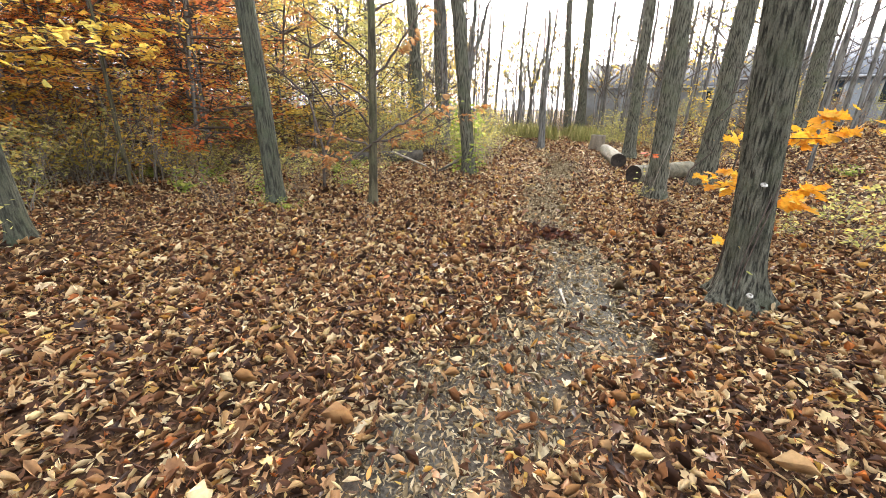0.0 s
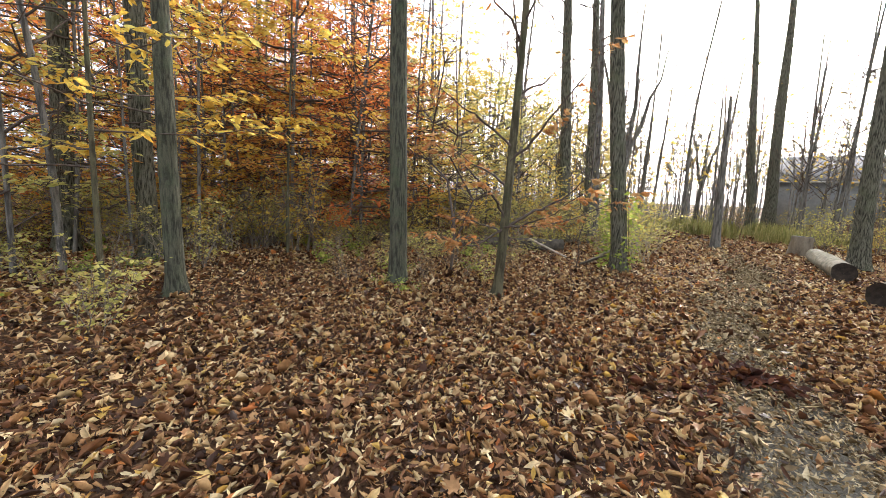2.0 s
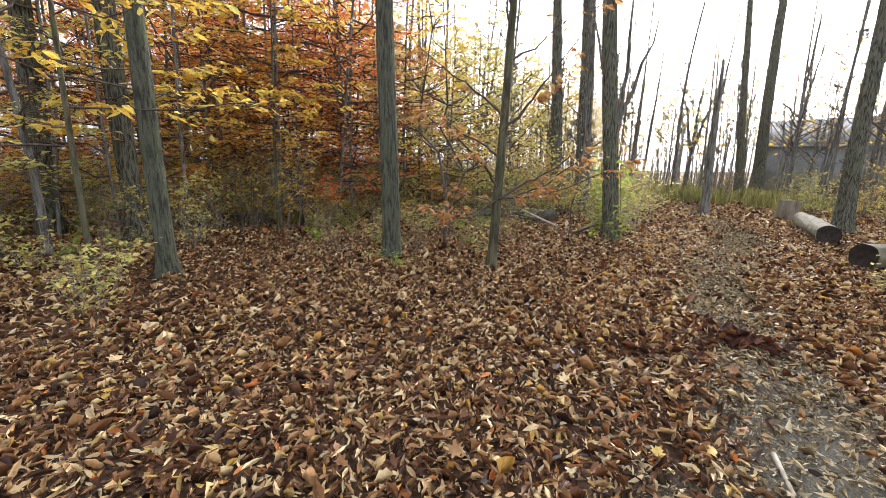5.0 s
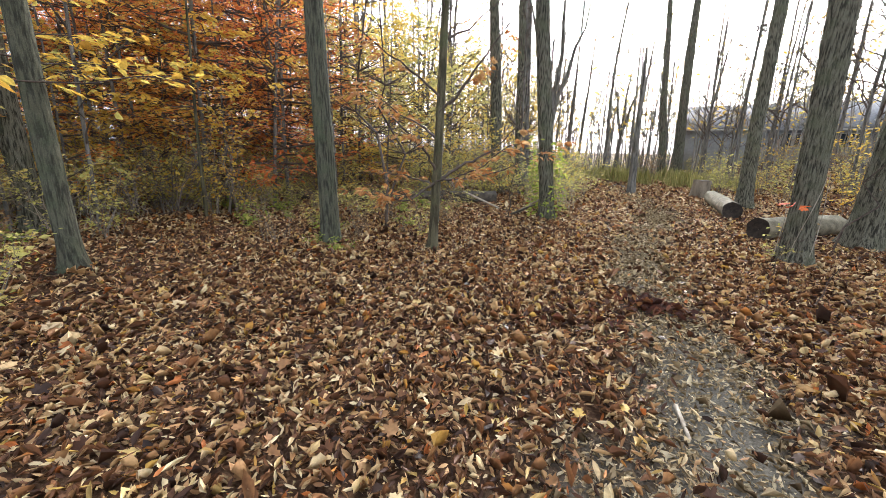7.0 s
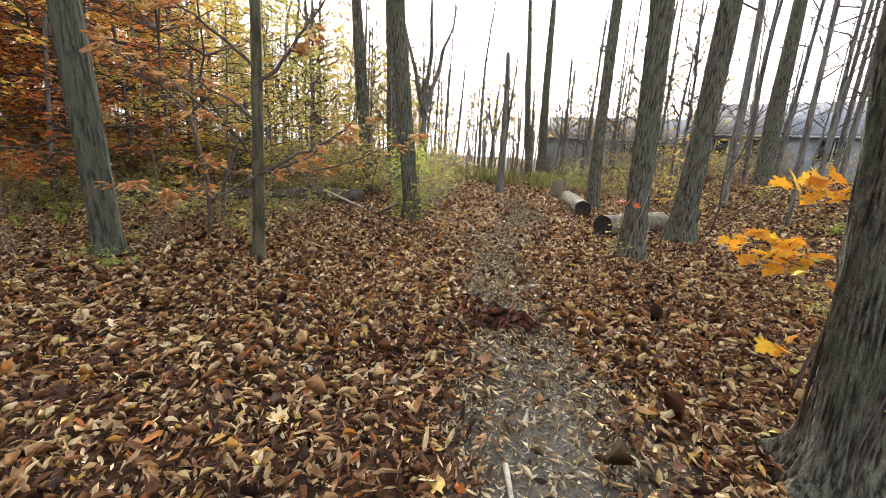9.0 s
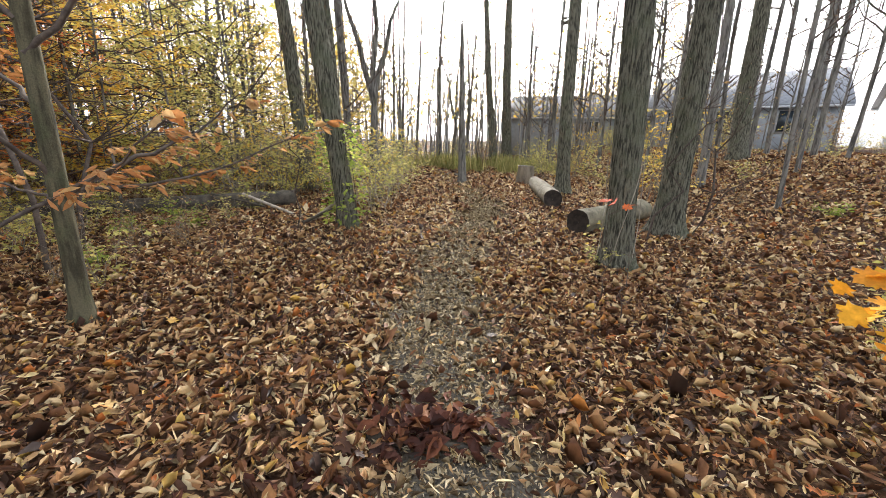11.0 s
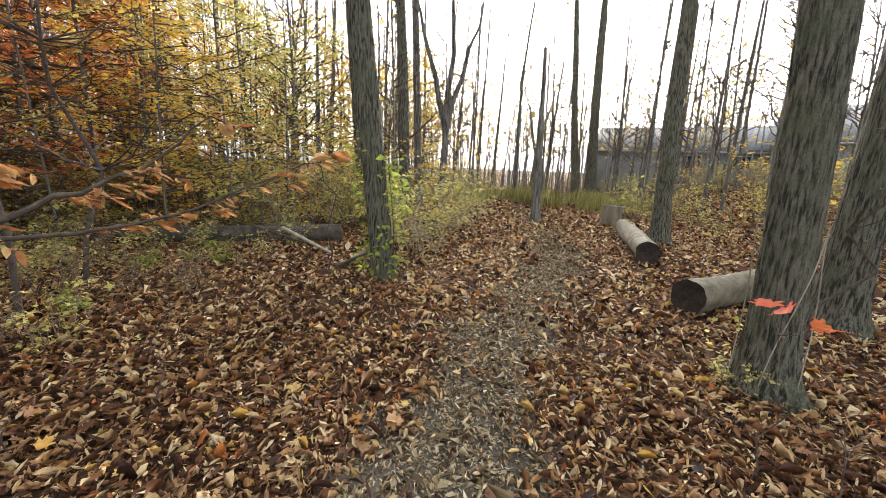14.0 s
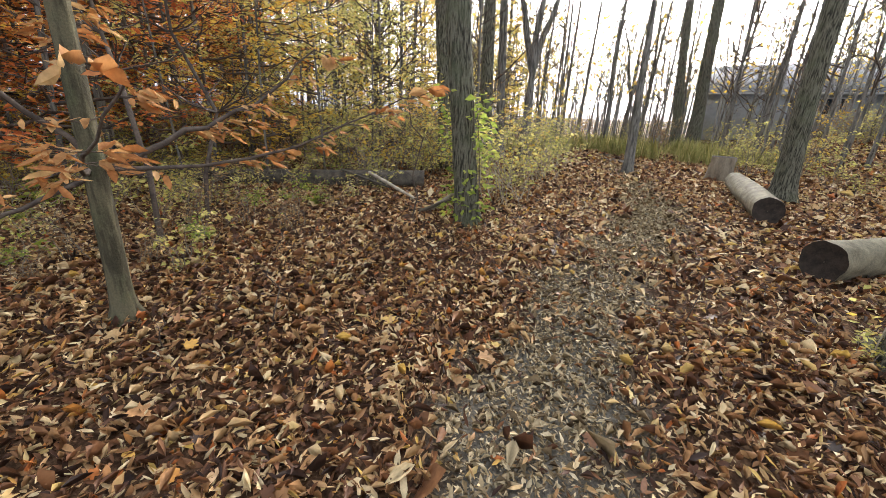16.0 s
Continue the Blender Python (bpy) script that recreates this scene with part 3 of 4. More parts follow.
def plant(kinds, places, group, seed, smin=0.8, smax=1.2):
    """Sets copies of the given young plants at the places; the first of each kind is moved, the rest are copies."""
    rng = random.Random(seed)
    used = set()
    for k, (x, y, *which) in enumerate(places):
        i = which[0] if which else rng.randrange(len(kinds))
        x, y = turned(x, y)
        s = rng.uniform(smin, smax)
        m = Matrix.LocRotScale((x, y, at_ground(x, y) - 0.02), Euler((rng.uniform(-0.03, 0.03), rng.uniform(-0.03, 0.03), rng.uniform(0, 6.28))), (s, s, s * rng.uniform(0.9, 1.15)))
        if i in used:
            ob = copy_thing(kinds[i], m)
            ob.scale = m.to_scale()
        else:
            ob = kinds[i]
            ob.matrix_basis = m
            used.add(i)
        ob["group"] = group
    for i, k in enumerate(kinds):
        if i not in used:
            for o in (*k.children_recursive, k):
                bpy.data.objects.remove(o)


def spaced(rng, n, inside, gap, box):
    out = []
    tries = 0
    while len(out) < n and tries < 20000:
        tries += 1
        x, y = rng.uniform(box[0], box[1]), rng.uniform(box[2], box[3])
        if inside(x, y) and all((x - a) ** 2 + (y - b) ** 2 > gap * gap for a, b in out):
            out.append((x, y))
    return out


# beech thicket
beech = [sapling_mesh(101, 6.6, 0.034, 31, 12, 0.094, ORANGE, 0.4, 1.9, 0.18, flat=0.22, twigs=6, label="young beech with layers of orange autumn leaves"),
         sapling_mesh(102, 7.4, 0.038, 31, 12, 0.094, RUST, 0.45, 2.0, 0.15, flat=0.22, twigs=6, label="young beech with layers of rust-red autumn leaves"),
         sapling_mesh(103, 6.0, 0.03, 29, 12, 0.094, GOLD, 0.35, 1.7, 0.2, flat=0.25, twigs=6, label="young beech with golden yellow leaves"),
         sapling_mesh(104, 5.0, 0.024, 22, 9, 0.085, YELLOWGREEN, 0.4, 1.4, 0.4, flat=0.4, twigs=6, label="thin understorey tree with yellow-green leaves")]
prng = random.Random(5)
spots_a = []
for x, y in spaced(prng, 36, lambda x, y: y > 9.6 + 0.9 * (x + 4.4) and y > 6.6 and x < -3.2 and math.hypot(x, y) < 17 and (x < 0.9 - 0.68 * (y - 1) or (x * 7 + y * 3) % 1 < 0.3), 1.0, (-13, -3, 5.5, 15)):
    spots_a.append((x, y, prng.choice([0, 0, 1, 1, 0]) if x < 0.9 - 0.68 * (y - 1) else prng.choice([3, 3, 2])))
for x, y in spaced(prng, 14, lambda x, y: x < 0.6 - 0.68 * (y - 1), 1.3, (-13, -6, 10, 17)):
    spots_a.append((x, y, prng.choice([1, 1, 0])))
for x, y in spaced(prng, 26, lambda x, y: x < -7.2, 1.15, (-15, -7.2, 1.5, 9)):
    spots_a.append((x, y, prng.choice([0, 1, 2, 2, 3])))
for x, y in spaced(prng, 26, lambda x, y: x < -1.75 - 0.34 * (y - 12) or y > 19.5, 1.15, (-7.5, -1.0, 12.0, 24)):
    spots_a.append((x, y, prng.choice([0, 1, 0]) if x < 0.4 - 0.6 * (y - 1) else prng.choice([2, 3, 3])))
for x, y in spaced(prng, 14, lambda x, y: True, 2.6, (-24, -7, 13, 30)):
    spots_a.append((x, y, prng.choice([0, 1, 2])))
plant(beech, spots_a, "beech thicket", 6, 0.8, 1.25)

# thin bare saplings
bare = [sapling_mesh(111, 7.0, 0.035, 16, 1, 0.07, DRY_BROWN, 1.2, 1.0, 1.1, label="thin bare grey sapling with a few dry leaves"),
        sapling_mesh(112, 8.5, 0.05, 20, 1, 0.07, GOLD, 1.8, 1.3, 1.0, label="thin bare sapling with a few yellow leaves"),
        sapling_mesh(113, 6.0, 0.028, 14, 2, 0.07, GOLD, 0.8, 0.8, 1.2, label="thin sapling with scattered golden leaves"),
        sapling_mesh(114, 10.0, 0.075, 18, 0, 0.07, GOLD, 3.0, 1.3, 1.2, label="bare young tree with upright branches")]
bare.append(sapling_mesh(115, 8.5, 0.045, 30, 1, 0.06, DRY_BROWN, 2.0, 1.7, 0.8, twigs=9, label="young tree with a dense crown of fine bare twigs"))
spots_b = [(x, y, 4) for x, y in [(-1.0, 14.2), (-3.2, 13.4), (-4.4, 16.5), (-0.6, 19.5), (-2.9, 20.5), (-5.8, 18.2), (0.2, 24.5), (4.4, 25.2), (8.4, 19.2), (9.8, 24.5), (11.8, 21.4), (13.6, 23), (15.5, 20.8), (7.4, 27.5), (2.4, 30), (8.9, 16.6), (10.6, 18.3), (12.7, 19.4), (14.8, 17.9), (6.6, 23.4), (17.2, 22.6), (-2.2, 17.2), (-0.9, 22.8), (5.6, 29.4), (9.2, 29.8)]]
clear = lambda x, y: abs(x - np.interp(y, TRAIL[:, 1], TRAIL[:, 0])) > 1.6
for x, y in spaced(prng, 58, lambda x, y: y > 23 + 0.1 * abs(x - 3) or x < -2, 1.2, (-16, 15, 17, 42)):
    spots_b.append((x, y, prng.randrange(4)))
for x, y in spaced(prng, 24, lambda x, y: clear(x, y) and x > 7.0, 1.3, (7, 24, 14, 34)):
    spots_b.append((x, y))
for x, y in spaced(prng, 12, lambda x, y: y > 9.9 + 0.9 * (x + 4.2) and y > 7.5, 1.1, (-12, -1.6, 6, 17)):
    spots_b.append((x, y))
for x, y in spaced(prng, 14, lambda x, y: True, 2.5, (-14, 14, -14, -4)):
    spots_b.append((x, y))
spots_b += [(-6.9, 5.5, 2), (-7.4, 3.2, 0), (-7.0, 3.6, 1)]
plant(bare, spots_b, "bare saplings", 8, 0.75, 1.25)


# ---- undergrowth ----
def bush(seed, height, width, stems, leafy, size, mat, label, twig=None, flat=0.7, name="shrub", category="shrub"):
    """A bush of many thin stems from one foot, with small leaves along its twigs."""
    rng = np.random.RandomState(seed)
    ob = new(name)
    tagged(ob, label, category)
    tubes, spots = Tubes(), []
    for k in range(stems):
        a, s = rng.uniform(0, 6.28), rng.uniform(0.3, 1.0)
        foot = np.array([rng.normal(0, width * 0.12), rng.normal(0, width * 0.12), -0.03])
        tip = foot + np.array([math.cos(a) * width * s * 0.6, math.sin(a) * width * s * 0.6, height * rng.uniform(0.6, 1.1)])
        st = bend(foot, tip, rng, 6, -0.05, 0.05)
        tubes.add(st, np.linspace(0.004 + height * 0.004, 0.0018, 6), 3)
        for m in range(5):
            b = st[rng.randint(1, 6)]
            a2 = rng.uniform(0, 6.28)
            l2 = height * rng.uniform(0.12, 0.35)
            e = b + l2 * np.array([math.cos(a2), math.sin(a2), rng.uniform(0.1, 0.9)])
            tw = bend(b, e, rng, 3)
            tubes.add(tw, np.linspace(0.003, 0.0012, 3), 3)
            for _ in range(leafy):
                spots.append((*(tw[0] + (tw[-1] - tw[0]) * rng.uniform(0.1, 1.05)), a2))
    part("stem_tangle", *tubes.arrays(), twig or BRUSH, ob)["kind"] = "stuff"
    if leafy:
        part("foliage", *leaf_set(rng, spots, size, flat, 0.03), mat, ob)
    return ob


def seedling(x, y, tip, seed, label, mat=None, size=0.07, n=8, shape=FOLD, r=0.006, first=2):
    """A single thin stem with a few twigs and leaves."""
    rng = np.random.RandomState(seed)
    ob = new("seedling")
    ob.location = (x, y, at_ground(x, y))
    tagged(ob, label, "seedling", "seedlings")
    st = bend((0, 0, -0.03), tip, rng, 7, 0, 0.05)
    tubes, twigs, spots = Tubes(), Tubes(), []
    tubes.add(st, np.linspace(r, r * 0.3, 7), 5)
    for k in range(n):
        b = st[rng.randint(first, 7)]
        a = rng.uniform(0, 6.28)
        e = b + np.linalg.norm(tip) * rng.uniform(0.1, 0.3) * np.array([math.cos(a), math.sin(a), 0.6])
        twigs.add(bend(b, e, rng, 4), np.linspace(r * 0.4, 0.001, 4), 3)
        spots.append((*e, a))
    part("stem", *tubes.arrays(), TWIG, ob, smooth=True)
    part("twig_tangle", *twigs.arrays(), TWIG, ob)["kind"] = "stuff"
    if mat:
        part("foliage", *leaf_set(rng, spots, size, 0.4, 0.01, shape=shape, slim=0.55 if shape is FOLD else 1.0), mat, ob)
    return ob


def before_log(x, y):
    """Ground between the leaf carpet and the fallen trunk, kept low."""
    x, y = turned(x, y)
    line = 9.25 + 0.53 * (x + 6.6)
    return -6.4 < x < -1.6 and line - 2.2 < y < line + 0.35


urng = random.Random(21)
weeds = [bush(201, 0.5, 0.6, 9, 4, 0.055, YELLOWGREEN, "low yellow-green weeds growing out of the leaf litter", name="weed_clump", category="weeds"),
         bush(202, 0.3, 0.45, 8, 6, 0.05, GREEN, "low green weeds growing out of the leaf litter", name="weed_clump", category="weeds"),
         bush(203, 0.6, 0.6, 9, 4, 0.05, DRY_BROWN, "low dry brown weeds with bare stems", name="weed_clump", category="weeds")]
wp = [(x, y) for x, y in spaced(urng, 85, lambda x, y: y > 5.6 - 0.62 * (x + 3.5) + 0.6 * math.sin(x * 2), 0.42, (-11, -1.7, 4.0, 12))]
wp = [p for k, p in enumerate(wp) if k % 3 == 0 or not before_log(*p)]
wp += spaced(urng, 16, lambda x, y: x < -5.6, 0.6, (-10, -5.6, 2.2, 5))
wp += spaced(urng, 26, lambda x, y: x > 6.5, 0.9, (6.5, 15, 5, 20))
wp += [(x, y, urng.choice([0, 0, 1, 2])) for x, y in spaced(urng, 24, lambda x, y: y > 7.0 + 0.5 * (x + 6.5), 0.4, (-6.5, -1.8, 6.5, 10.5))]
wp += [(-4.0, 2.85, 0), (-4.5, 3.1, 0), (-4.96, 3.15, 0), (3.3, 7.7, 0), (4.8, 5.1, 0), (4.4, 5.6, 0), (5.2, 4.6, 1), (5.9, 5.5, 0), (5.6, 6.4, 0)]
plant(weeds, wp, "weeds in the leaf litter", 22, 0.6, 1.2)

shrubs = [bush(211, 1.2, 1.2, 14, 6, 0.065, YELLOWGREEN, "bushy shrub with small yellow-green leaves"),
          bush(212, 1.1, 1.1, 14, 7, 0.06, GREEN, "bushy shrub with fresh green leaves"),
          bush(213, 1.5, 1.5, 18, 7, 0.065, DRY_BROWN, "tangled brown shrub with bare twigs and few leaves"),
          bush(215, 1.2, 1.3, 18, 6, 0.06, YELLOWGREEN, "tangle of pale dry stems with scattered yellow-green leaves", DEAD_WOOD),
          bush(214, 1.7, 1.4, 16, 6, 0.07, GOLD, "shrub with golden yellow leaves")]
sp = [(x, y, urng.choice([0, 4, 3, 4, 2, 4, 3])) for x, y in spaced(urng, 44, lambda x, y: y > 9.2 + 0.85 * (x + 4.2) - 0.1 * max(0, -x - 6) ** 1.6 and (x < -3.0 or y > 11), 0.8, (-13, -1.4, 5, 17))]
sp += [(x, y, urng.choice([2, 3, 0])) for x, y in spaced(urng, 20, lambda x, y: True, 0.9, (-13.5, -8.8, 1.5, 7))]
sp += [(-1.5, 11.9, 0), (-0.3, 11.8, 3), (0.3, 11.2, 3), (0.35, 12.3, 0), (0.1, 13.4, 4), (0.55, 13.9, 3), (0.2, 15.0, 0), (0.6, 16.4, 3), (-0.6, 12.8, 1), (0.5, 17.5, 0), (0.35, 19, 1)]
sp += [(5.9, 18.6, 0), (6.7, 18.9, 0), (6.2, 20.0, 0), (7.4, 17.4, 0), (7.6, 19.4, 4), (8.6, 16.2, 0), (9.3, 17.5, 4), (6.9, 12.6, 4), (8.2, 21, 0), (10, 19, 0), (11.5, 19, 2), (12.6, 17.6, 0), (13.5, 19.6, 4)]
sp += [(x, y, urng.choice([0, 2, 4, 3])) for x, y in spaced(urng, 40, lambda x, y: y > 24, 1.6, (-14, 18, 22, 40))]
sp += [(x, y, urng.choice([0, 2, 3, 4])) for x, y in spaced(urng, 36, lambda x, y: True, 1.6, (10, 28, 17, 34))]
sp += [(x, y, urng.choice([3, 4, 3])) for x, y in spaced(urng, 26, lambda x, y: 7.6 + 0.8 * (x + 5.5) < y < 9.4 + 0.85 * (x + 5.5) and y > 5.2, 0.6, (-9.5, -2.4, 5, 12))]
sp = [p for p in sp if not before_log(p[0], p[1])]
sp += [(x, y, urng.choice([0, 3, 0, 4])) for x, y in spaced(urng, 26, lambda x, y: 10.1 + 0.53 * (x + 6.0) < y < 12.2 + 0.53 * (x + 6.0), 0.55, (-9.5, -1.2, 6, 15))]
sp += [(x, y, urng.choice([0, 3, 3, 4])) for x, y in spaced(urng, 14, lambda x, y: x < -5.5 - 0.5 * (y - 5), 0.7, (-11, -5.5, 4.2, 9.5))]
plant(shrubs, sp, "undergrowth shrubs", 23, 0.75, 1.25)


def grass_clump(seed):
    rng = np.random.RandomState(seed)
    n = 160
    P = np.stack([rng.normal(0, 0.35, n), rng.normal(0, 0.35, n), np.zeros(n) - 0.02], 1)
    axis = np.stack([rng.normal(0, 0.22, n), rng.normal(0, 0.22, n), np.ones(n)], 1)
    nrm = np.stack([rng.normal(0, 1, n), rng.normal(0, 1, n), np.zeros(n)], 1)
    ob = new("grass_clump")
    tagged(ob, "clump of tall pale green grass beside the path", "grass")
    part("grass_tuft", *leaves(P, axis, nrm, rng.uniform(0.5, 1.15, n), np.full(n, 0.03), rng.normal(0, 0.1, n), FOLD), GRASS, ob)["kind"] = "stuff"
    return ob


gp = spaced(urng, 36, lambda x, y: not (0.9 < x < 2.2 and y < 24), 0.5, (-2.2, 8.5, 20.5, 26))
plant([grass_clump(221), grass_clump(222)], gp, "tall grass", 24, 0.55, 0.9)

seedling(-0.55, 6.55, (0.1, 0.1, 0.72), 301, "single bare twig standing in the leaves", GREEN, 0.04, 4)
seedling(-0.91, 6.04, (0.08, 0.05, 0.3), 302, "small bare twig standing in the leaves", None)
seedling(2.75, 6.3, (0.05, 0.1, 0.55), 303, "dark twiggy seedling beside the path", None, n=10)
seedling(2.8, 5.9, (0.3, 0.15, 0.5), 304, "dark twiggy seedling leaning over the leaves", None, n=12)
seedling(-1.1, 9.7, (-0.03, 0, 1.9), 305, "thin straight stem with a few leaves", YELLOWGREEN, 0.06, 12, r=0.014)
seedling(-1.18, 7.31, (0.12, 0.1, 0.5), 306, "small bare twig standing in the leaves", None)
seedling(2.83, 6.9, (-0.02, 0.0, 0.8), 307, "seedling with bright red maple leaves before a tree", leaf_material("red_maple_leaves", [(0.0, (0.5, 0.07, 0.025)), (1.0, (0.66, 0.2, 0.05))], 0.5), 0.1, 4, STAR, first=5)
seedling(3.25, 8.16, (0.1, 0, 0.4), 308, "small leafy seedling beside the log", GOLD, 0.07, 6)
seedling(-4.97, 4.44, (0.5, 0.65, 1.25), 309, "bent brown sapling curving up from the leaves", None, n=9, r=0.013)
seedling(2.1, 7.9, (0.05, 0, 0.45), 310, "thin bare twig beside the path", None)
seedling(5.2, 9.45, (0.35, -0.3, 2.5), 311, "dark thin sapling leaning at the foot of a tree", DRY_BROWN, 0.05, 16, r=0.022)
seedling(4.3, 9.0, (0.5, -0.1, 2.3), 312, "dark crooked sapling between two trees", DRY_BROWN, 0.05, 16, r=0.018)
seedling(-2.85, 7.3, (-0.45, 0.0, 4.3), 313, "thin dark sapling with a few yellow leaves", GOLD, 0.06, 30, r=0.03)
seedling(-3.2, 8.1, (-0.3, 0.1, 4.4), 317, "thin dark sapling with a few yellow leaves", GOLD, 0.06, 30, r=0.03)
seedling(3.9, 3.95, (0.05, 0.0, 0.95), 314, "maple seedling with lemon yellow leaves", GOLD, 0.13, 8, STAR)
seedling(4.05, 3.75, (0.1, 0.05, 0.5), 315, "small maple seedling with yellow leaves", YELLOWGREEN, 0.1, 6, STAR)
seedling(6.6, 11.3, (0.9, -0.7, 1.55), 316, "arching dark branch growing out of the bank", DRY_BROWN, 0.05, 12, r=0.016)


# ---- young beech beside the path ----
def young_beech():
    rng = np.random.RandomState(41)
    ob = new("young_tree")
    ob.location = (-1.44, 6.17, at_ground(-1.44, 6.17))
    tagged(ob, "young beech with smooth bark and faded orange leaves on low branches", "young tree")
    V, F, c = trunk_arrays(rng, 0.066, 9.0, (0.035, 0.015), 32, 0.012, 0.75, 3, sway=0.03)
    part("trunk", V, F, BARK_SMOOTH, ob, smooth=True)
    spots = []
    routes = [((0.02, 0.05, 1.0), (0.3, 0.44, 1.24), (0.6, 0.72, 1.42), (0.9, 1.0, 1.78), 0.017),
              ((0.02, 0.05, 1.02), (0.3, 0.5, 1.0), (0.75, 0.9, 1.14), (1.4, 1.3, 1.5), 0.011),
              ((0.02, 0.0, 1.12), (-0.05, -0.25, 1.4), (-0.25, -0.6, 1.75), (-0.5, -1.0, 2.0), 0.013),
              ((0.02, 0.0, 0.98), (-0.08, -0.22, 0.86), (-0.2, -0.5, 0.76), (-0.5, -0.95, 0.9), 0.012),
              ((0.04, 0.0, 1.55), (-0.3, 0.25, 1.75), (-0.7, 0.4, 1.9), (-1.2, 0.5, 2.2), 0.013),
              ((0.05, 0.0, 1.9), (0.4, 0.1, 2.3), (0.7, 0.15, 2.7), (1.1, 0.2, 3.3), 0.015),
              ((0.05, 0.0, 2.1), (-0.3, -0.1, 2.4), (-0.6, -0.2, 2.6), (-1.1, -0.3, 3.0), 0.013),
              ((0.02, 0.0, 1.0), (0.35, -0.2, 1.05), (0.7, -0.3, 1.2), (1.1, -0.3, 1.5), 0.011),
              ((0.02, 0.0, 0.95), (-0.3, 0.15, 0.98), (-0.6, 0.2, 1.05), (-0.9, 0.3, 1.05), 0.009)]
    for a, b, c2, d, r in routes:
        tb = Tubes()
        knots = np.array([a, b, c2, d])
        t = np.linspace(0, 3, 13)
        main = np.stack([np.interp(t, range(4), knots[:, k]) for k in range(3)], 1)
        main[1:-1] = (main[:-2] + 2 * main[1:-1] + main[2:]) / 4 + rng.normal(0, 0.012, (11, 3))
        tb.add(main, np.linspace(r * 1.5, 0.005, 13), 6)
        for m in range(11):
            i = rng.randint(4, 13)
            ang = math.atan2(d[1] - a[1], d[0] - a[0]) + rng.choice([-1, 1]) * rng.uniform(0.4, 1.1)
            l2 = rng.uniform(0.15, 0.42)
            e = main[i] + l2 * np.array([math.cos(ang), math.sin(ang), rng.normal(0.1, 0.15)])
            tw = bend(main[i], e, rng, 4)
            tb.add(tw, np.linspace(0.004, 0.0013, 4), 3)
            for _ in range(8):
                spots.append((*(tw[0] + (tw[-1] - tw[0]) * rng.uniform(0.2, 1.1)), ang))
        part("branch", *tb.arrays(), TWIG, ob, smooth=True)
    high = Tubes()
    crown(rng, high, spots, c, 2.6, 8.8, 20, 1.6, 0.7, 4, 3)
    part("crown", *high.arrays(), TWIG, ob)
    part("foliage", *leaf_set(rng, spots, 0.095, 0.4, 0.02, -0.4, OVAL, 0.36), PALE_ORANGE, ob, smooth=True)
    return ob


young_beech()


def golden_young_tree(x, y, seed, low):
    """A slender young tree whose broad golden leaves hang in flat layers."""
    rng = np.random.RandomState(seed)
    ob = new("young_tree")
    ob.location = (x, y, at_ground(x, y))
    tagged(ob, "slender young tree with broad golden leaves on spreading branches", "young tree")
    V, F, c = trunk_arrays(rng, 0.032, 6.0, (-0.02, 0.02), 12, 0, 0.3, sway=0.1)
    part("trunk", V, F, BARK_SMOOTH, ob, smooth=True)
    tb, spots = Tubes(), []
    crown(rng, tb, spots, c, low, 5.6, 28, 1.9, 0.1, 7, 8)
    part("crown", *tb.arrays(), TWIG, ob)
    part("foliage", *leaf_set(rng, spots, 0.12, 0.35, 0.04, -0.3, OVAL, 0.5), GOLD, ob)


golden_young_tree(-5.05, 2.9, 43, 1.5)
golden_young_tree(-6.3, 6.4, 46, 1.9)


def maple_sapling():
    rng = np.random.RandomState(44)
    ob = new("young_tree")
    ob.location = (3.16, 4.42, at_ground(3.16, 4.42))
    ob.scale = (0.9, 0.9, 0.95)
    tagged(ob, "maple sapling with bright orange leaves behind the big tree", "young tree")
    st = bend((0, 0, -0.03), (0.1, 0.05, 1.5), rng, 7, 0, 0.02)
    tb = Tubes()
    tb.add(st, np.linspace(0.014, 0.005, 7), 6)
    spots = []
    for h, dx, dy, dz in ((0.85, -0.45, 0.15, 0.1), (0.85, 0.4, -0.1, 0.12), (1.3, 0.35, 0.2, 0.15), (1.3, -0.42, -0.05, 0.12), (1.45, 0.1, -0.35, 0.2), (0.8, 0.0, -0.4, 0.05), (0.35, -0.3, -0.1, 0.05), (1.4, 0.55, -0.1, 0.1), (0.9, -0.15, 0.4, 0.1)):
        b = np.array([0.07 * h, 0.03 * h, h])
        e = b + np.array([dx, dy, dz])
        tw = bend(b, e, rng, 5)
        tb.add(tw, np.linspace(0.005, 0.0016, 5), 4)
        for _ in range(4 if h < 0.5 else 24):
            spots.append((*(tw[0] + (tw[-1] - tw[0]) * rng.uniform(0.35, 1.15)), math.atan2(dy, dx)))
    part("stem", *tb.arrays(), TWIG, ob, smooth=True)
    V, F = leaf_set(rng, spots, 0.105, 0.5, 0.06, -0.45, STAR, 1.0)
    part("foliage", V, F, MAPLE, ob, "broad lobed orange leaves")


maple_sapling()


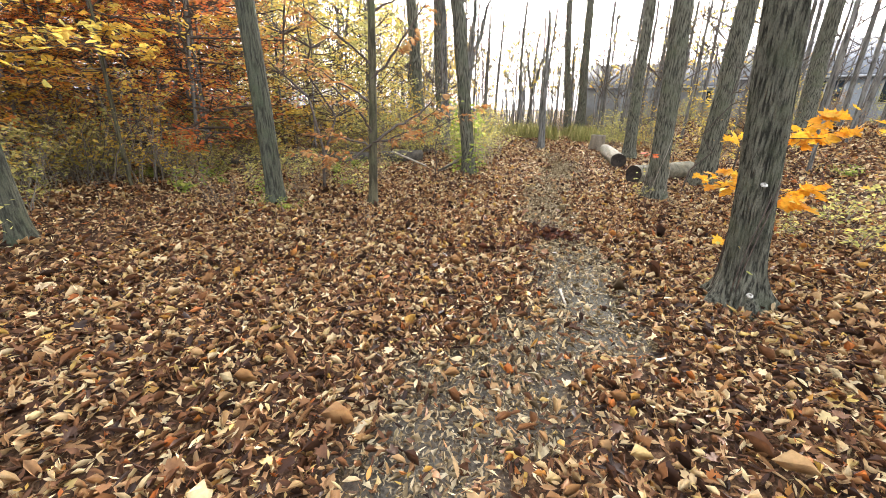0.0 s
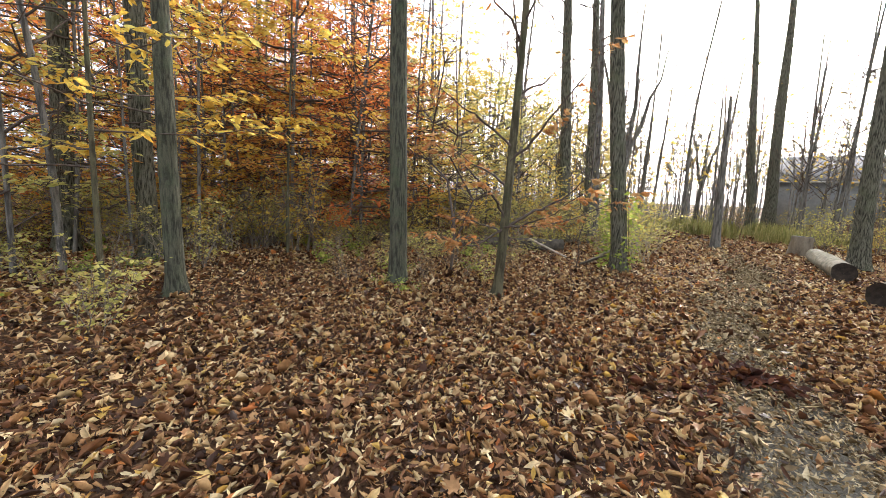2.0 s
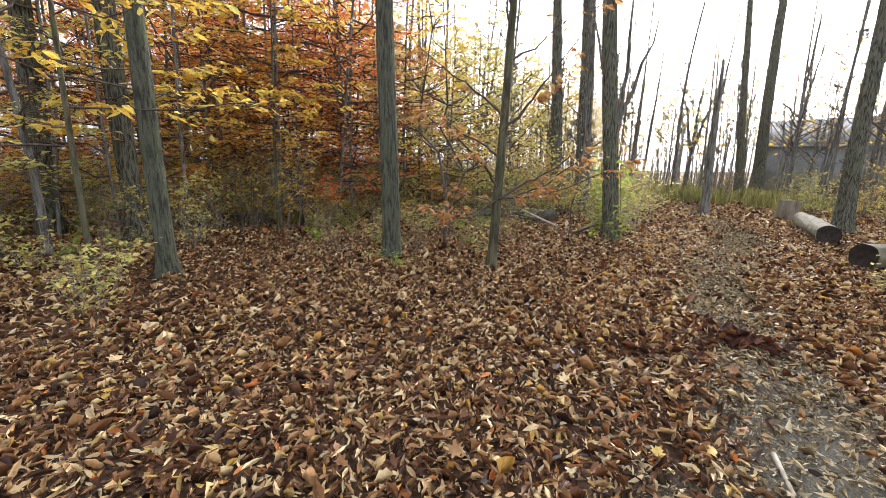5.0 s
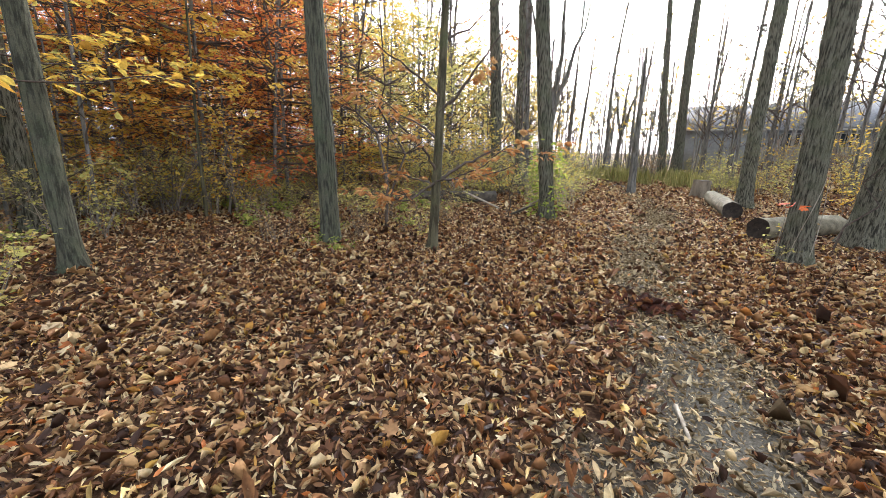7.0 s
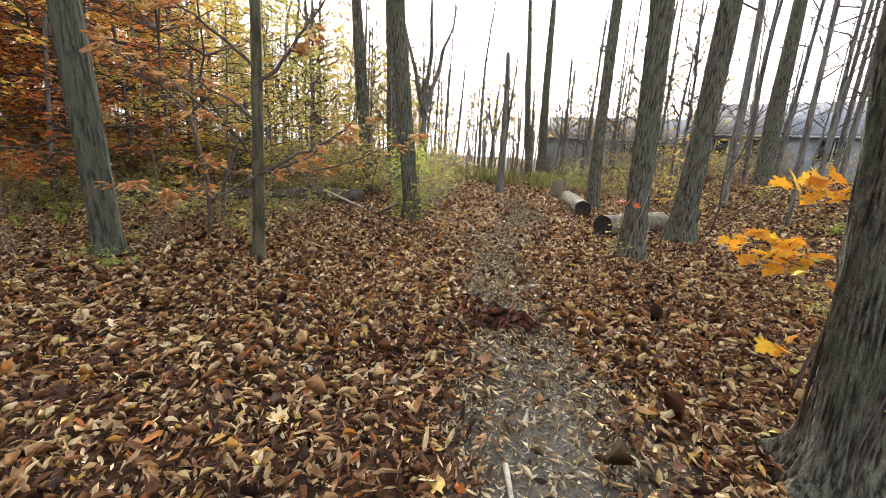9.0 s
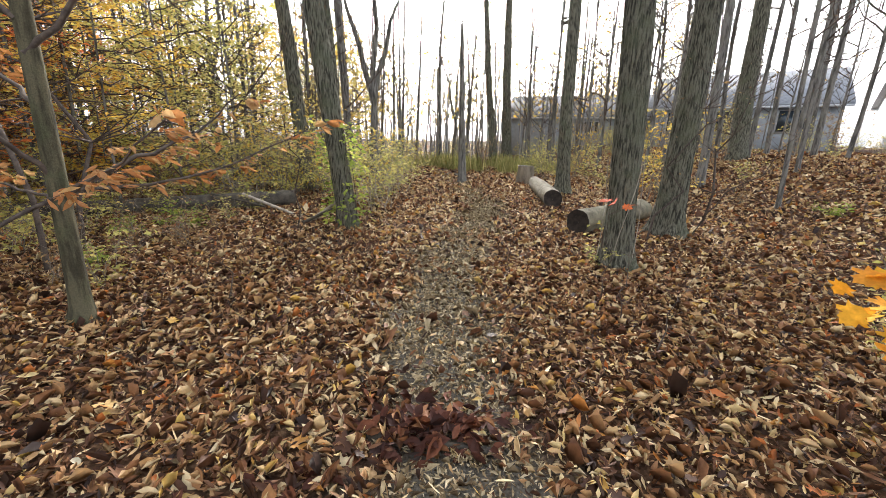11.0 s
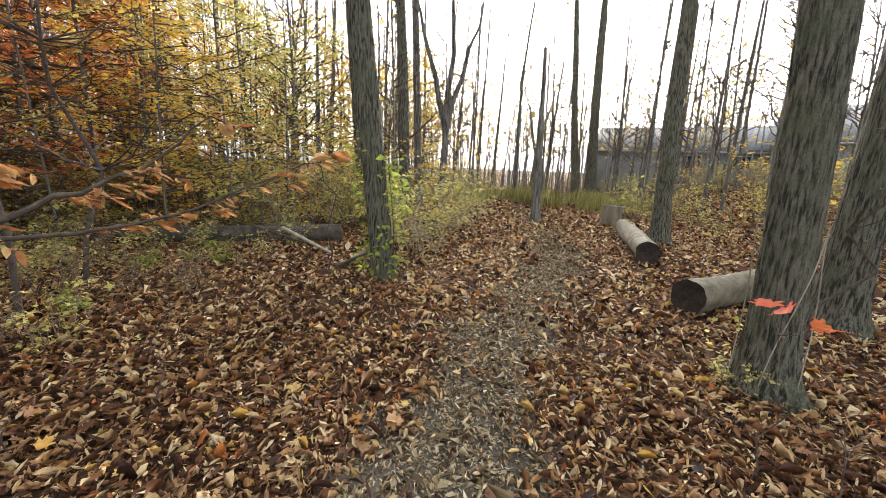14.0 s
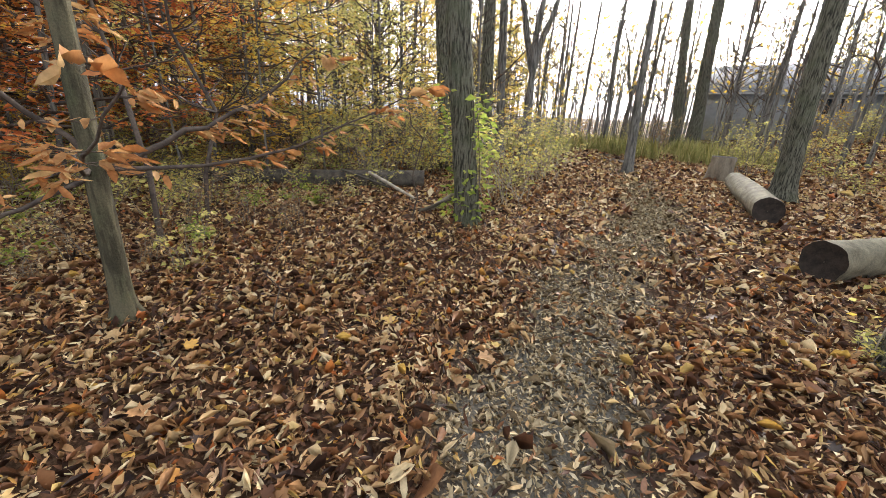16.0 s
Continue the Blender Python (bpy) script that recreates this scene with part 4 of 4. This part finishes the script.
# ---- cut logs, stump and fallen trunk ----
def log_arrays(rng, p, q, r0, r1, segs=40, rings=24, lumpy=0.1):
    p, q = np.array(p, float), np.array(q, float)
    d = (q - p) / np.linalg.norm(q - p)
    side = np.cross(d, (0, 0, 1))
    side /= np.linalg.norm(side)
    up = np.cross(side, d)
    t = np.linspace(0, 1, rings)
    th = np.arange(segs) * 2 * math.pi / segs
    TH, T = np.meshgrid(th, t)
    ph = rng.uniform(0, 6.28, 6)
    wob = lumpy * (np.sin(TH * 2 + ph[0] + T * 3) * 0.5 + np.sin(TH * 3 + ph[1] - T * 5) * 0.35 + np.sin(TH * 7 + T * 9 + ph[2]) * 0.2 + np.sin(TH * 13 - T * 17 + ph[3]) * 0.12)
    R = (r0 + (r1 - r0) * T) * (1 + wob)
    C = p + (q - p) * T[..., None]
    V = C + R[..., None] * (np.cos(TH)[..., None] * side + np.sin(TH)[..., None] * up)
    i = np.arange(rings - 1)[:, None] * segs
    j = np.arange(segs)[None, :]
    j2 = (j + 1) % segs
    F = np.stack([i + j, i + segs + j, i + segs + j2, i + j2], -1).reshape(-1, 4)
    return V.reshape(-1, 3), F, V[0], V[-1]


def end_disc(rim, inset, direction):
    """A sawn end: rings stepping in to the heart, slightly hollow."""
    mid = rim.mean(0)
    k = len(rim)
    rings = [rim]
    for s, depth in ((0.9, 0.004), (0.6, 0.01), (0.3, 0.018), (0.02, 0.02)):
        rings.append(mid + (rim - mid) * s + direction * depth * inset)
    V = np.concatenate(rings)
    j = np.arange(k)
    j2 = (j + 1) % k
    F = np.concatenate([np.stack([m * k + j, m * k + j2, (m + 1) * k + j2, (m + 1) * k + j], 1) for m in range(len(rings) - 1)])
    return V, F


def cut_log(name, p, q, r0, r1, seed, label, bark=LOG_BARK, end=LOG_END, category="log"):
    rng = np.random.RandomState(seed)
    ob = new(name)
    ob.location = p
    tagged(ob, label, category)
    a, b = np.zeros(3), np.array(q, float) - np.array(p, float)
    V, F, r_a, r_b = log_arrays(rng, a, b, r0, r1)
    part("bark", V, F, bark, ob, smooth=True)
    d = b / np.linalg.norm(b)
    part("sawn_end", *end_disc(r_a, 1.5, d), end, ob, "dark weathered sawn end")
    part("sawn_end", *end_disc(r_b, 1.5, -d), end, ob, "dark weathered sawn end")
    return ob


cut_log("log", (3.74, 12.1, 0.19), (4.16, 15.9, 0.19), 0.21, 0.19, 51, "pale grey sawn log lying beside the path")
cut_log("log", (3.46, 9.56, 0.19), (5.15, 10.95, 0.2), 0.205, 0.2, 52, "grey sawn log lying behind two trees")
cut_log("stump", (4.1, 17.15, -0.03), (4.105, 17.15, 0.62), 0.31, 0.28, 53, "upright grey-brown sawn stump at the end of a log", mottled("stump_bark", (0.11, 0.085, 0.058), (0.26, 0.21, 0.15), 8, stretch=(1, 1, 0.3)), category="stump")
cut_log("fallen_log", (-6.6, 9.25, 0.12), (-1.9, 11.75, 0.15), 0.13, 0.17, 54, "dark rotting fallen trunk lying along the thicket", ROT_BARK, ROT_BARK, "fallen trunk")
cut_log("fallen_branch", (-2.5, 10.75, 0.36), (-1.5, 10.6, 0.03), 0.035, 0.02, 55, "pale broken branch leaning on the fallen trunk", DEAD_WOOD, DEAD_WOOD, "branch")
cut_log("fallen_branch", (-3.1, 10.75, 0.36), (-2.1, 10.8, 0.12), 0.022, 0.015, 56, "dark broken branch lying across the fallen trunk", ROT_BARK, ROT_BARK, "branch")
cut_log("fallen_branch", (-0.99, 10.07, 0.02), (-0.44, 9.82, 0.42), 0.045, 0.02, 57, "grey broken branch leaning on the ivy tree", DEAD_WOOD, DEAD_WOOD, "branch")
cut_log("fallen_branch", (-1.07, 9.92, 0.02), (-0.52, 9.74, 0.3), 0.03, 0.016, 58, "dark broken branch leaning on the ivy tree", ROT_BARK, ROT_BARK, "branch")
cut_log("stick", (1.25, 3.5, 0.012), (1.27, 3.2, 0.014), 0.014, 0.008, 59, "small pale stick lying on the bare path", DEAD_WOOD, DEAD_WOOD, "stick")
cut_log("stick", (0.1, 25.3, 0.08), (0.7, 25.5, 0.1), 0.1, 0.1, 60, "short dark log lying at the end of the path", ROT_BARK, ROT_BARK, "log")


# ---- leaf heap in the path, fresh leaves, ivy ----
def heap(x0, y0, sx, sy, n, size, mat, seed, label, name="leaf_heap", hump=0.05):
    rng = np.random.RandomState(seed)
    x, y = rng.normal(0, sx, n), rng.normal(0, sy, n)
    g = np.exp(-(x / sx) ** 2 / 2 - (y / sy) ** 2 / 2)
    yaw = rng.uniform(0, 6.28, n)
    axis = np.stack([np.cos(yaw), np.sin(yaw), rng.normal(0, 0.4, n)], 1)
    nrm = np.stack([rng.normal(0, 0.5, n), rng.normal(0, 0.5, n), np.ones(n)], 1)
    L = size * np.exp(rng.normal(0, 0.25, n))
    P = np.stack([x, y, rng.uniform(0.01, 0.03, n) + hump * g], 1)
    ob = part(name, *leaves(P, axis, nrm, L, L * 0.55, rng.normal(0.3, 0.4, n), OVAL), mat)
    ob.location = (x0, y0, at_ground(x0, y0))
    return tagged(ob, label, "fallen leaves", kind="stuff")


heap(1.27, 5.06, 0.2, 0.09, 240, 0.085, DARK_LITTER, 71, "heap of dark damp red-brown leaves across the path", hump=0.06)
heap(0.7, 4.5, 0.22, 0.13, 90, 0.085, DARK_LITTER, 72, "patch of dark damp red-brown leaves", hump=0.02)
cut_log("root", (0.98, 5.04, 0.01), (1.62, 4.96, 0.0), 0.035, 0.02, 73, "dark root crossing the path under damp leaves", ROT_BARK, ROT_BARK, "root")

frs = np.random.RandomState(9)
for k, (shape, n, size) in enumerate(((STAR, 46, 0.085), (OVAL, 110, 0.075))):
    fx, fy = frs.uniform(-5, 6, n), frs.uniform(0.2, 11, n)
    keep = frs.uniform(0, 1, n) > trodden(fx, fy)
    fx, fy = fx[keep], fy[keep]
    yaw = frs.uniform(0, 6.28, len(fx))
    axis = np.stack([np.cos(yaw), np.sin(yaw), frs.normal(0, 0.2, len(fx))], 1)
    nrm = np.stack([frs.normal(0, 0.3, len(fx)), frs.normal(0, 0.3, len(fx)), np.ones(len(fx))], 1)
    L = size * np.exp(frs.normal(0, 0.2, len(fx)))
    P = np.stack([fx, fy, rise(fx, fy) + 0.035], 1)
    ob = part("fresh_leaves", *leaves(P, axis, nrm, L, L * (1.0 if shape is STAR else 0.55), frs.normal(0.1, 0.3, len(fx)), shape), FRESH)
    tagged(ob, "yellow and orange maple leaves freshly fallen on the litter" if shape is STAR else "single yellow leaves freshly fallen on the litter", "fallen leaves", kind="stuff")


def ivy(x, y, r, lean, h, n, seed, mat, label, size=0.06, vine=None):
    """Climbing stems round a trunk, with leaves."""
    rng = np.random.RandomState(seed)
    ob = new("ivy")
    ob.location = (x, y, at_ground(x, y))
    tagged(ob, label, "ivy")
    tb, spots = Tubes(), []
    for k in range(6):
        a0 = rng.uniform(0, 6.28)
        z = np.linspace(0.02, h * rng.uniform(0.7, 1), 12)
        a = a0 + 0.7 * np.sin(z * 2 + a0)
        rr = r * (1 + 0.4 * np.exp(-z / 0.2)) + 0.012
        tb.add(np.stack([lean[0] * z + rr * np.cos(a), lean[1] * z + rr * np.sin(a), z], 1), np.full(12, 0.005), 4)
        for m in range(n // 6):
            i = rng.randint(1, 12)
            an = a[i] + rng.normal(0, 0.2)
            out = rr[i] + rng.uniform(0.01, 0.2)
            spots.append((lean[0] * z[i] + out * math.cos(an), lean[1] * z[i] + out * math.sin(an), z[i] + rng.normal(0, 0.05), an))
    part("vine", *tb.arrays(), vine or TWIG, ob)
    part("foliage", *leaf_set(rng, spots, size, 0.8, 0.02), mat, ob)


ivy(-0.24, 9.7, 0.165, (-0.1, 0.0), 1.9, 420, 81, GREEN, "green ivy climbing the foot of a grey tree", 0.1)
ivy(3.42, 7.93, 0.165, (-0.045, 0.0), 0.5, 18, 82, YELLOWGREEN, "few yellow-green ivy leaves at the foot of a tree")
ivy(3.42, 7.93, 0.18, (-0.045, 0.0), 1.3, 6, 84, DRY_BROWN, "dry pale vines clinging to a furrowed trunk", 0.04, DEAD_WOOD)
ivy(2.74, 3.6, 0.15, (-0.1, 0.01), 1.2, 12, 83, YELLOWGREEN, "few yellow-green ivy leaves on furrowed bark", 0.05)


PALE_FUNGUS = mottled("pale_fungus", (0.4, 0.36, 0.3), (0.58, 0.54, 0.46), 40)


def fungus(x, y, z, r, label):
    """A small pale bracket growing out of the bark."""
    th = np.linspace(0, 2 * math.pi, 14, endpoint=False)
    rings = []
    for s, dz in ((0.4, 0.012), (0.85, 0.008), (1.0, 0.0), (0.8, -0.007)):
        rings.append(np.stack([r * s * np.cos(th), r * s * np.sin(th), np.full(14, dz)], 1))
    V = np.concatenate(rings)
    j = np.arange(14)
    F = np.concatenate([np.stack([m * 14 + j, m * 14 + (j + 1) % 14, (m + 1) * 14 + (j + 1) % 14, (m + 1) * 14 + j], 1) for m in range(3)])
    ob = part("bracket_fungus", V, F, PALE_FUNGUS, smooth=True)
    ob.location = (x, y, z)
    ob.rotation_euler = (0.5, 0, 0)
    tagged(ob, label, "fungus", "bracket fungi")


fungus(2.6, 3.47, 1.03, 0.024, "small pale bracket fungus on furrowed bark")
fungus(2.68, 3.37, 0.17, 0.024, "small pale bracket fungus at the foot of a tree")


def nest():
    rng = np.random.RandomState(91)
    tb = Tubes()
    for k in range(130):
        d = rng.normal(0, 1, 3)
        d /= np.linalg.norm(d)
        p = d * rng.uniform(0.1, 0.3) * np.array([1, 1, 0.7])
        e = p + np.cross(d, rng.normal(0, 1, 3)) * 0.25
        tb.add(bend(p, e, rng, 3), np.array([0.012, 0.01, 0.004]), 3)
    ob = part("nest", *tb.arrays(), TWIG)
    ob.location = (7.15, 25.5, 7.4)
    tagged(ob, "round dark twig nest high in a bare tree", "nest")


tall_tree(6.95, 25.5, 0.17, (0.022, 0.0), 92, "thin bare tree carrying a twig nest", BARK_FAR, 14, 0.02, 0.3, height=12, low=7.2, limbs=12, reach=1.2, leafy=0)
nest()


# ---- houses beyond the bank ----
SIDING = mottled("pale_grey_siding", (0.22, 0.23, 0.24), (0.3, 0.31, 0.32), 3, 0.7, 40, 0.1)
SHINGLE = mottled("dark_grey_shingles", (0.16, 0.165, 0.175), (0.26, 0.26, 0.27), 6, 0.9, 30, 0.3)
GREY_TRIM = mottled("grey_painted_trim", (0.4, 0.4, 0.4), (0.5, 0.5, 0.5), 5, 0.5, 50, 0.05)
PANE, pn_, pl_, pb_ = material("dark_window_glass", 0.08, 0.5)
pb_.inputs["Base Color"].default_value = (0.03, 0.04, 0.05, 1)


def box(x0, x1, y0, y1, z0, z1):
    V = np.array([(x, y, z) for z in (z0, z1) for y in (y0, y1) for x in (x0, x1)], float)
    F = np.array([(0, 2, 3, 1), (4, 5, 7, 6), (0, 1, 5, 4), (2, 6, 7, 3), (0, 4, 6, 2), (1, 3, 7, 5)])
    return V, F


def house(x, y, z, turn, length, depth, wall_h, ridge_h, windows, label, chimney):
    """A gabled house whose long side with its windows faces -y before turning."""
    ob = new("house")
    ob.location, ob.rotation_euler = (x, y, z), (0, 0, radians(turn))
    tagged(ob, label, "house", "houses beyond the wood")
    l2, d2, o = length / 2, depth / 2, 0.4
    V, F = box(-l2, l2, -d2, d2, -1.5, wall_h)
    part("wall", V, F, SIDING, ob)
    for s in (-1, 1):
        tri = np.array([(s * l2, -d2, wall_h), (s * l2, d2, wall_h), (s * l2, 0, ridge_h - 0.1), (s * (l2 - 0.2), -d2, wall_h), (s * (l2 - 0.2), d2, wall_h), (s * (l2 - 0.2), 0, ridge_h - 0.1)])
        part("gable", tri, np.array([(0, 1, 2), (3, 5, 4), (0, 3, 4), (0, 4, 1), (1, 4, 5), (1, 5, 2), (2, 5, 3), (2, 3, 0)]), SIDING, ob)
    drop = (ridge_h - wall_h) / d2 * o
    for s in (-1, 1):
        a = np.array([(-l2 - o, s * (d2 + o), wall_h - drop), (l2 + o, s * (d2 + o), wall_h - drop), (l2 + o, 0, ridge_h), (-l2 - o, 0, ridge_h)])
        b = a + np.array([0, 0, 0.16])
        part("roof_slope", np.concatenate([a, b]), np.array([(0, 1, 2, 3), (4, 7, 6, 5), (0, 4, 5, 1), (1, 5, 6, 2), (2, 6, 7, 3), (3, 7, 4, 0)]), SHINGLE, ob)
        part("gutter", *box(-l2 - o, l2 + o, s * (d2 + o) - 0.06, s * (d2 + o) + 0.06, wall_h - drop - 0.1, wall_h - drop + 0.03), GREY_TRIM, ob)
    if chimney:
        part("chimney", *box(-l2 * 0.4 - 0.4, -l2 * 0.4 + 0.4, 0.5, 1.2, wall_h, ridge_h + 0.8), mottled("brick_chimney", (0.2, 0.1, 0.08), (0.3, 0.17, 0.13), 9), ob)
    for wx, wz, ww, wh in windows:
        fr = part("window", *box(wx - ww / 2 - 0.1, wx + ww / 2 + 0.1, -d2 - 0.06, -d2 + 0.02, wz - 0.1, wz + wh + 0.1), GREY_TRIM, ob)
        part("pane", *box(wx - ww / 2, wx - 0.04, -d2 - 0.075, -d2 - 0.05, wz, wz + wh), PANE, fr)
        part("pane", *box(wx + 0.04, wx + ww / 2, -d2 - 0.075, -d2 - 0.05, wz, wz + wh), PANE, fr)
    return ob


house(23.6, 35.1, 1.5, -35, 10.5, 8, 2.7, 5.0, [(-3.4, 0.9, 1.5, 1.3), (-0.4, 0.9, 1.8, 1.3), (3.0, 0.9, 1.5, 1.3)], "grey sided house with a broad dark shingle roof", False)
house(15.6, 47.2, 1.4, -20, 14, 8, 2.6, 4.7, [(1.2, 1.0, 1.2, 1.0), (4.6, 1.0, 1.2, 1.0)], "low grey house seen between bare trunks", False)
house(41.1, 31.9, 1.6, -38, 13, 9, 3.4, 6.2, [(-4, 1.0, 1.5, 1.3), (0, 0.9, 1.8, 1.4), (4, 1.0, 1.5, 1.3)], "grey house with a dark gabled roof", False)


# ---- woods in the distance ----
def far_woods(name, n, seed, a0, a1, r0, r1, h0, h1, leaf_n, mat, label):
    rng = np.random.RandomState(seed)
    tb, spots = Tubes(), []
    for k in range(n):
        a, r = rng.uniform(a0, a1) - radians(4), rng.uniform(r0, r1)
        x, y = r * math.sin(a), r * math.cos(a)
        h = rng.uniform(h0, h1)
        z = at_ground(x, y)
        top = (x + rng.normal(0, 0.05 * h), y + rng.normal(0, 0.05 * h), z + h)
        st = bend((x, y, z - 0.3), top, rng, 6, 0, 0.015)
        tb.add(st, np.linspace(0.012 + 0.006 * h, 0.005, 6), 3)
        for m in range(24):
            b = st[rng.randint(2, 6)]
            an = rng.uniform(0, 6.28)
            l2 = h * rng.uniform(0.08, 0.24)
            e = b + l2 * np.array([math.cos(an), math.sin(an), rng.uniform(0.5, 1.6)])
            tw = bend(b, e, rng, 3)
            tb.add(tw, np.linspace(0.018, 0.006, 3), 3)
            for _ in range(leaf_n):
                spots.append((*(tw[0] + (tw[-1] - tw[0]) * rng.uniform(0.1, 1.2)), an))
    ob = new(name)
    tagged(ob, label, "woods", kind="stuff")
    # the trunks' pale colour stands in for haze over the distance
    part("trunk_tangle", *tb.arrays(), BARK_HAZED, ob)["kind"] = "stuff"
    if leaf_n:
        part("foliage", *leaf_set(rng, spots, 0.26, 0.8, 0.25), mat, ob)["kind"] = "stuff"


far_woods("far_woods", 200, 401, radians(-95), radians(-30), 24, 52, 7, 13, 6, RUST, "distant wood of dark trunks with rust-coloured leaves")
far_woods("far_woods", 190, 402, radians(-60), radians(-6), 24, 50, 6, 11, 5, GOLD, "distant wood with thin golden foliage")
far_woods("far_woods", 330, 403, radians(-12), radians(34), 32, 62, 6.0, 11.0, 2, GOLD, "distant thicket of thin grey trunks with last yellow leaves")
far_woods("far_woods", 110, 404, radians(26), radians(80), 60, 90, 4, 8, 1, DRY_BROWN, "distant bare trees behind the houses")
far_woods("far_woods", 50, 405, radians(100), radians(260), 18, 40, 6, 10, 1, DRY_BROWN, "bare wood on the far side of the clearing")
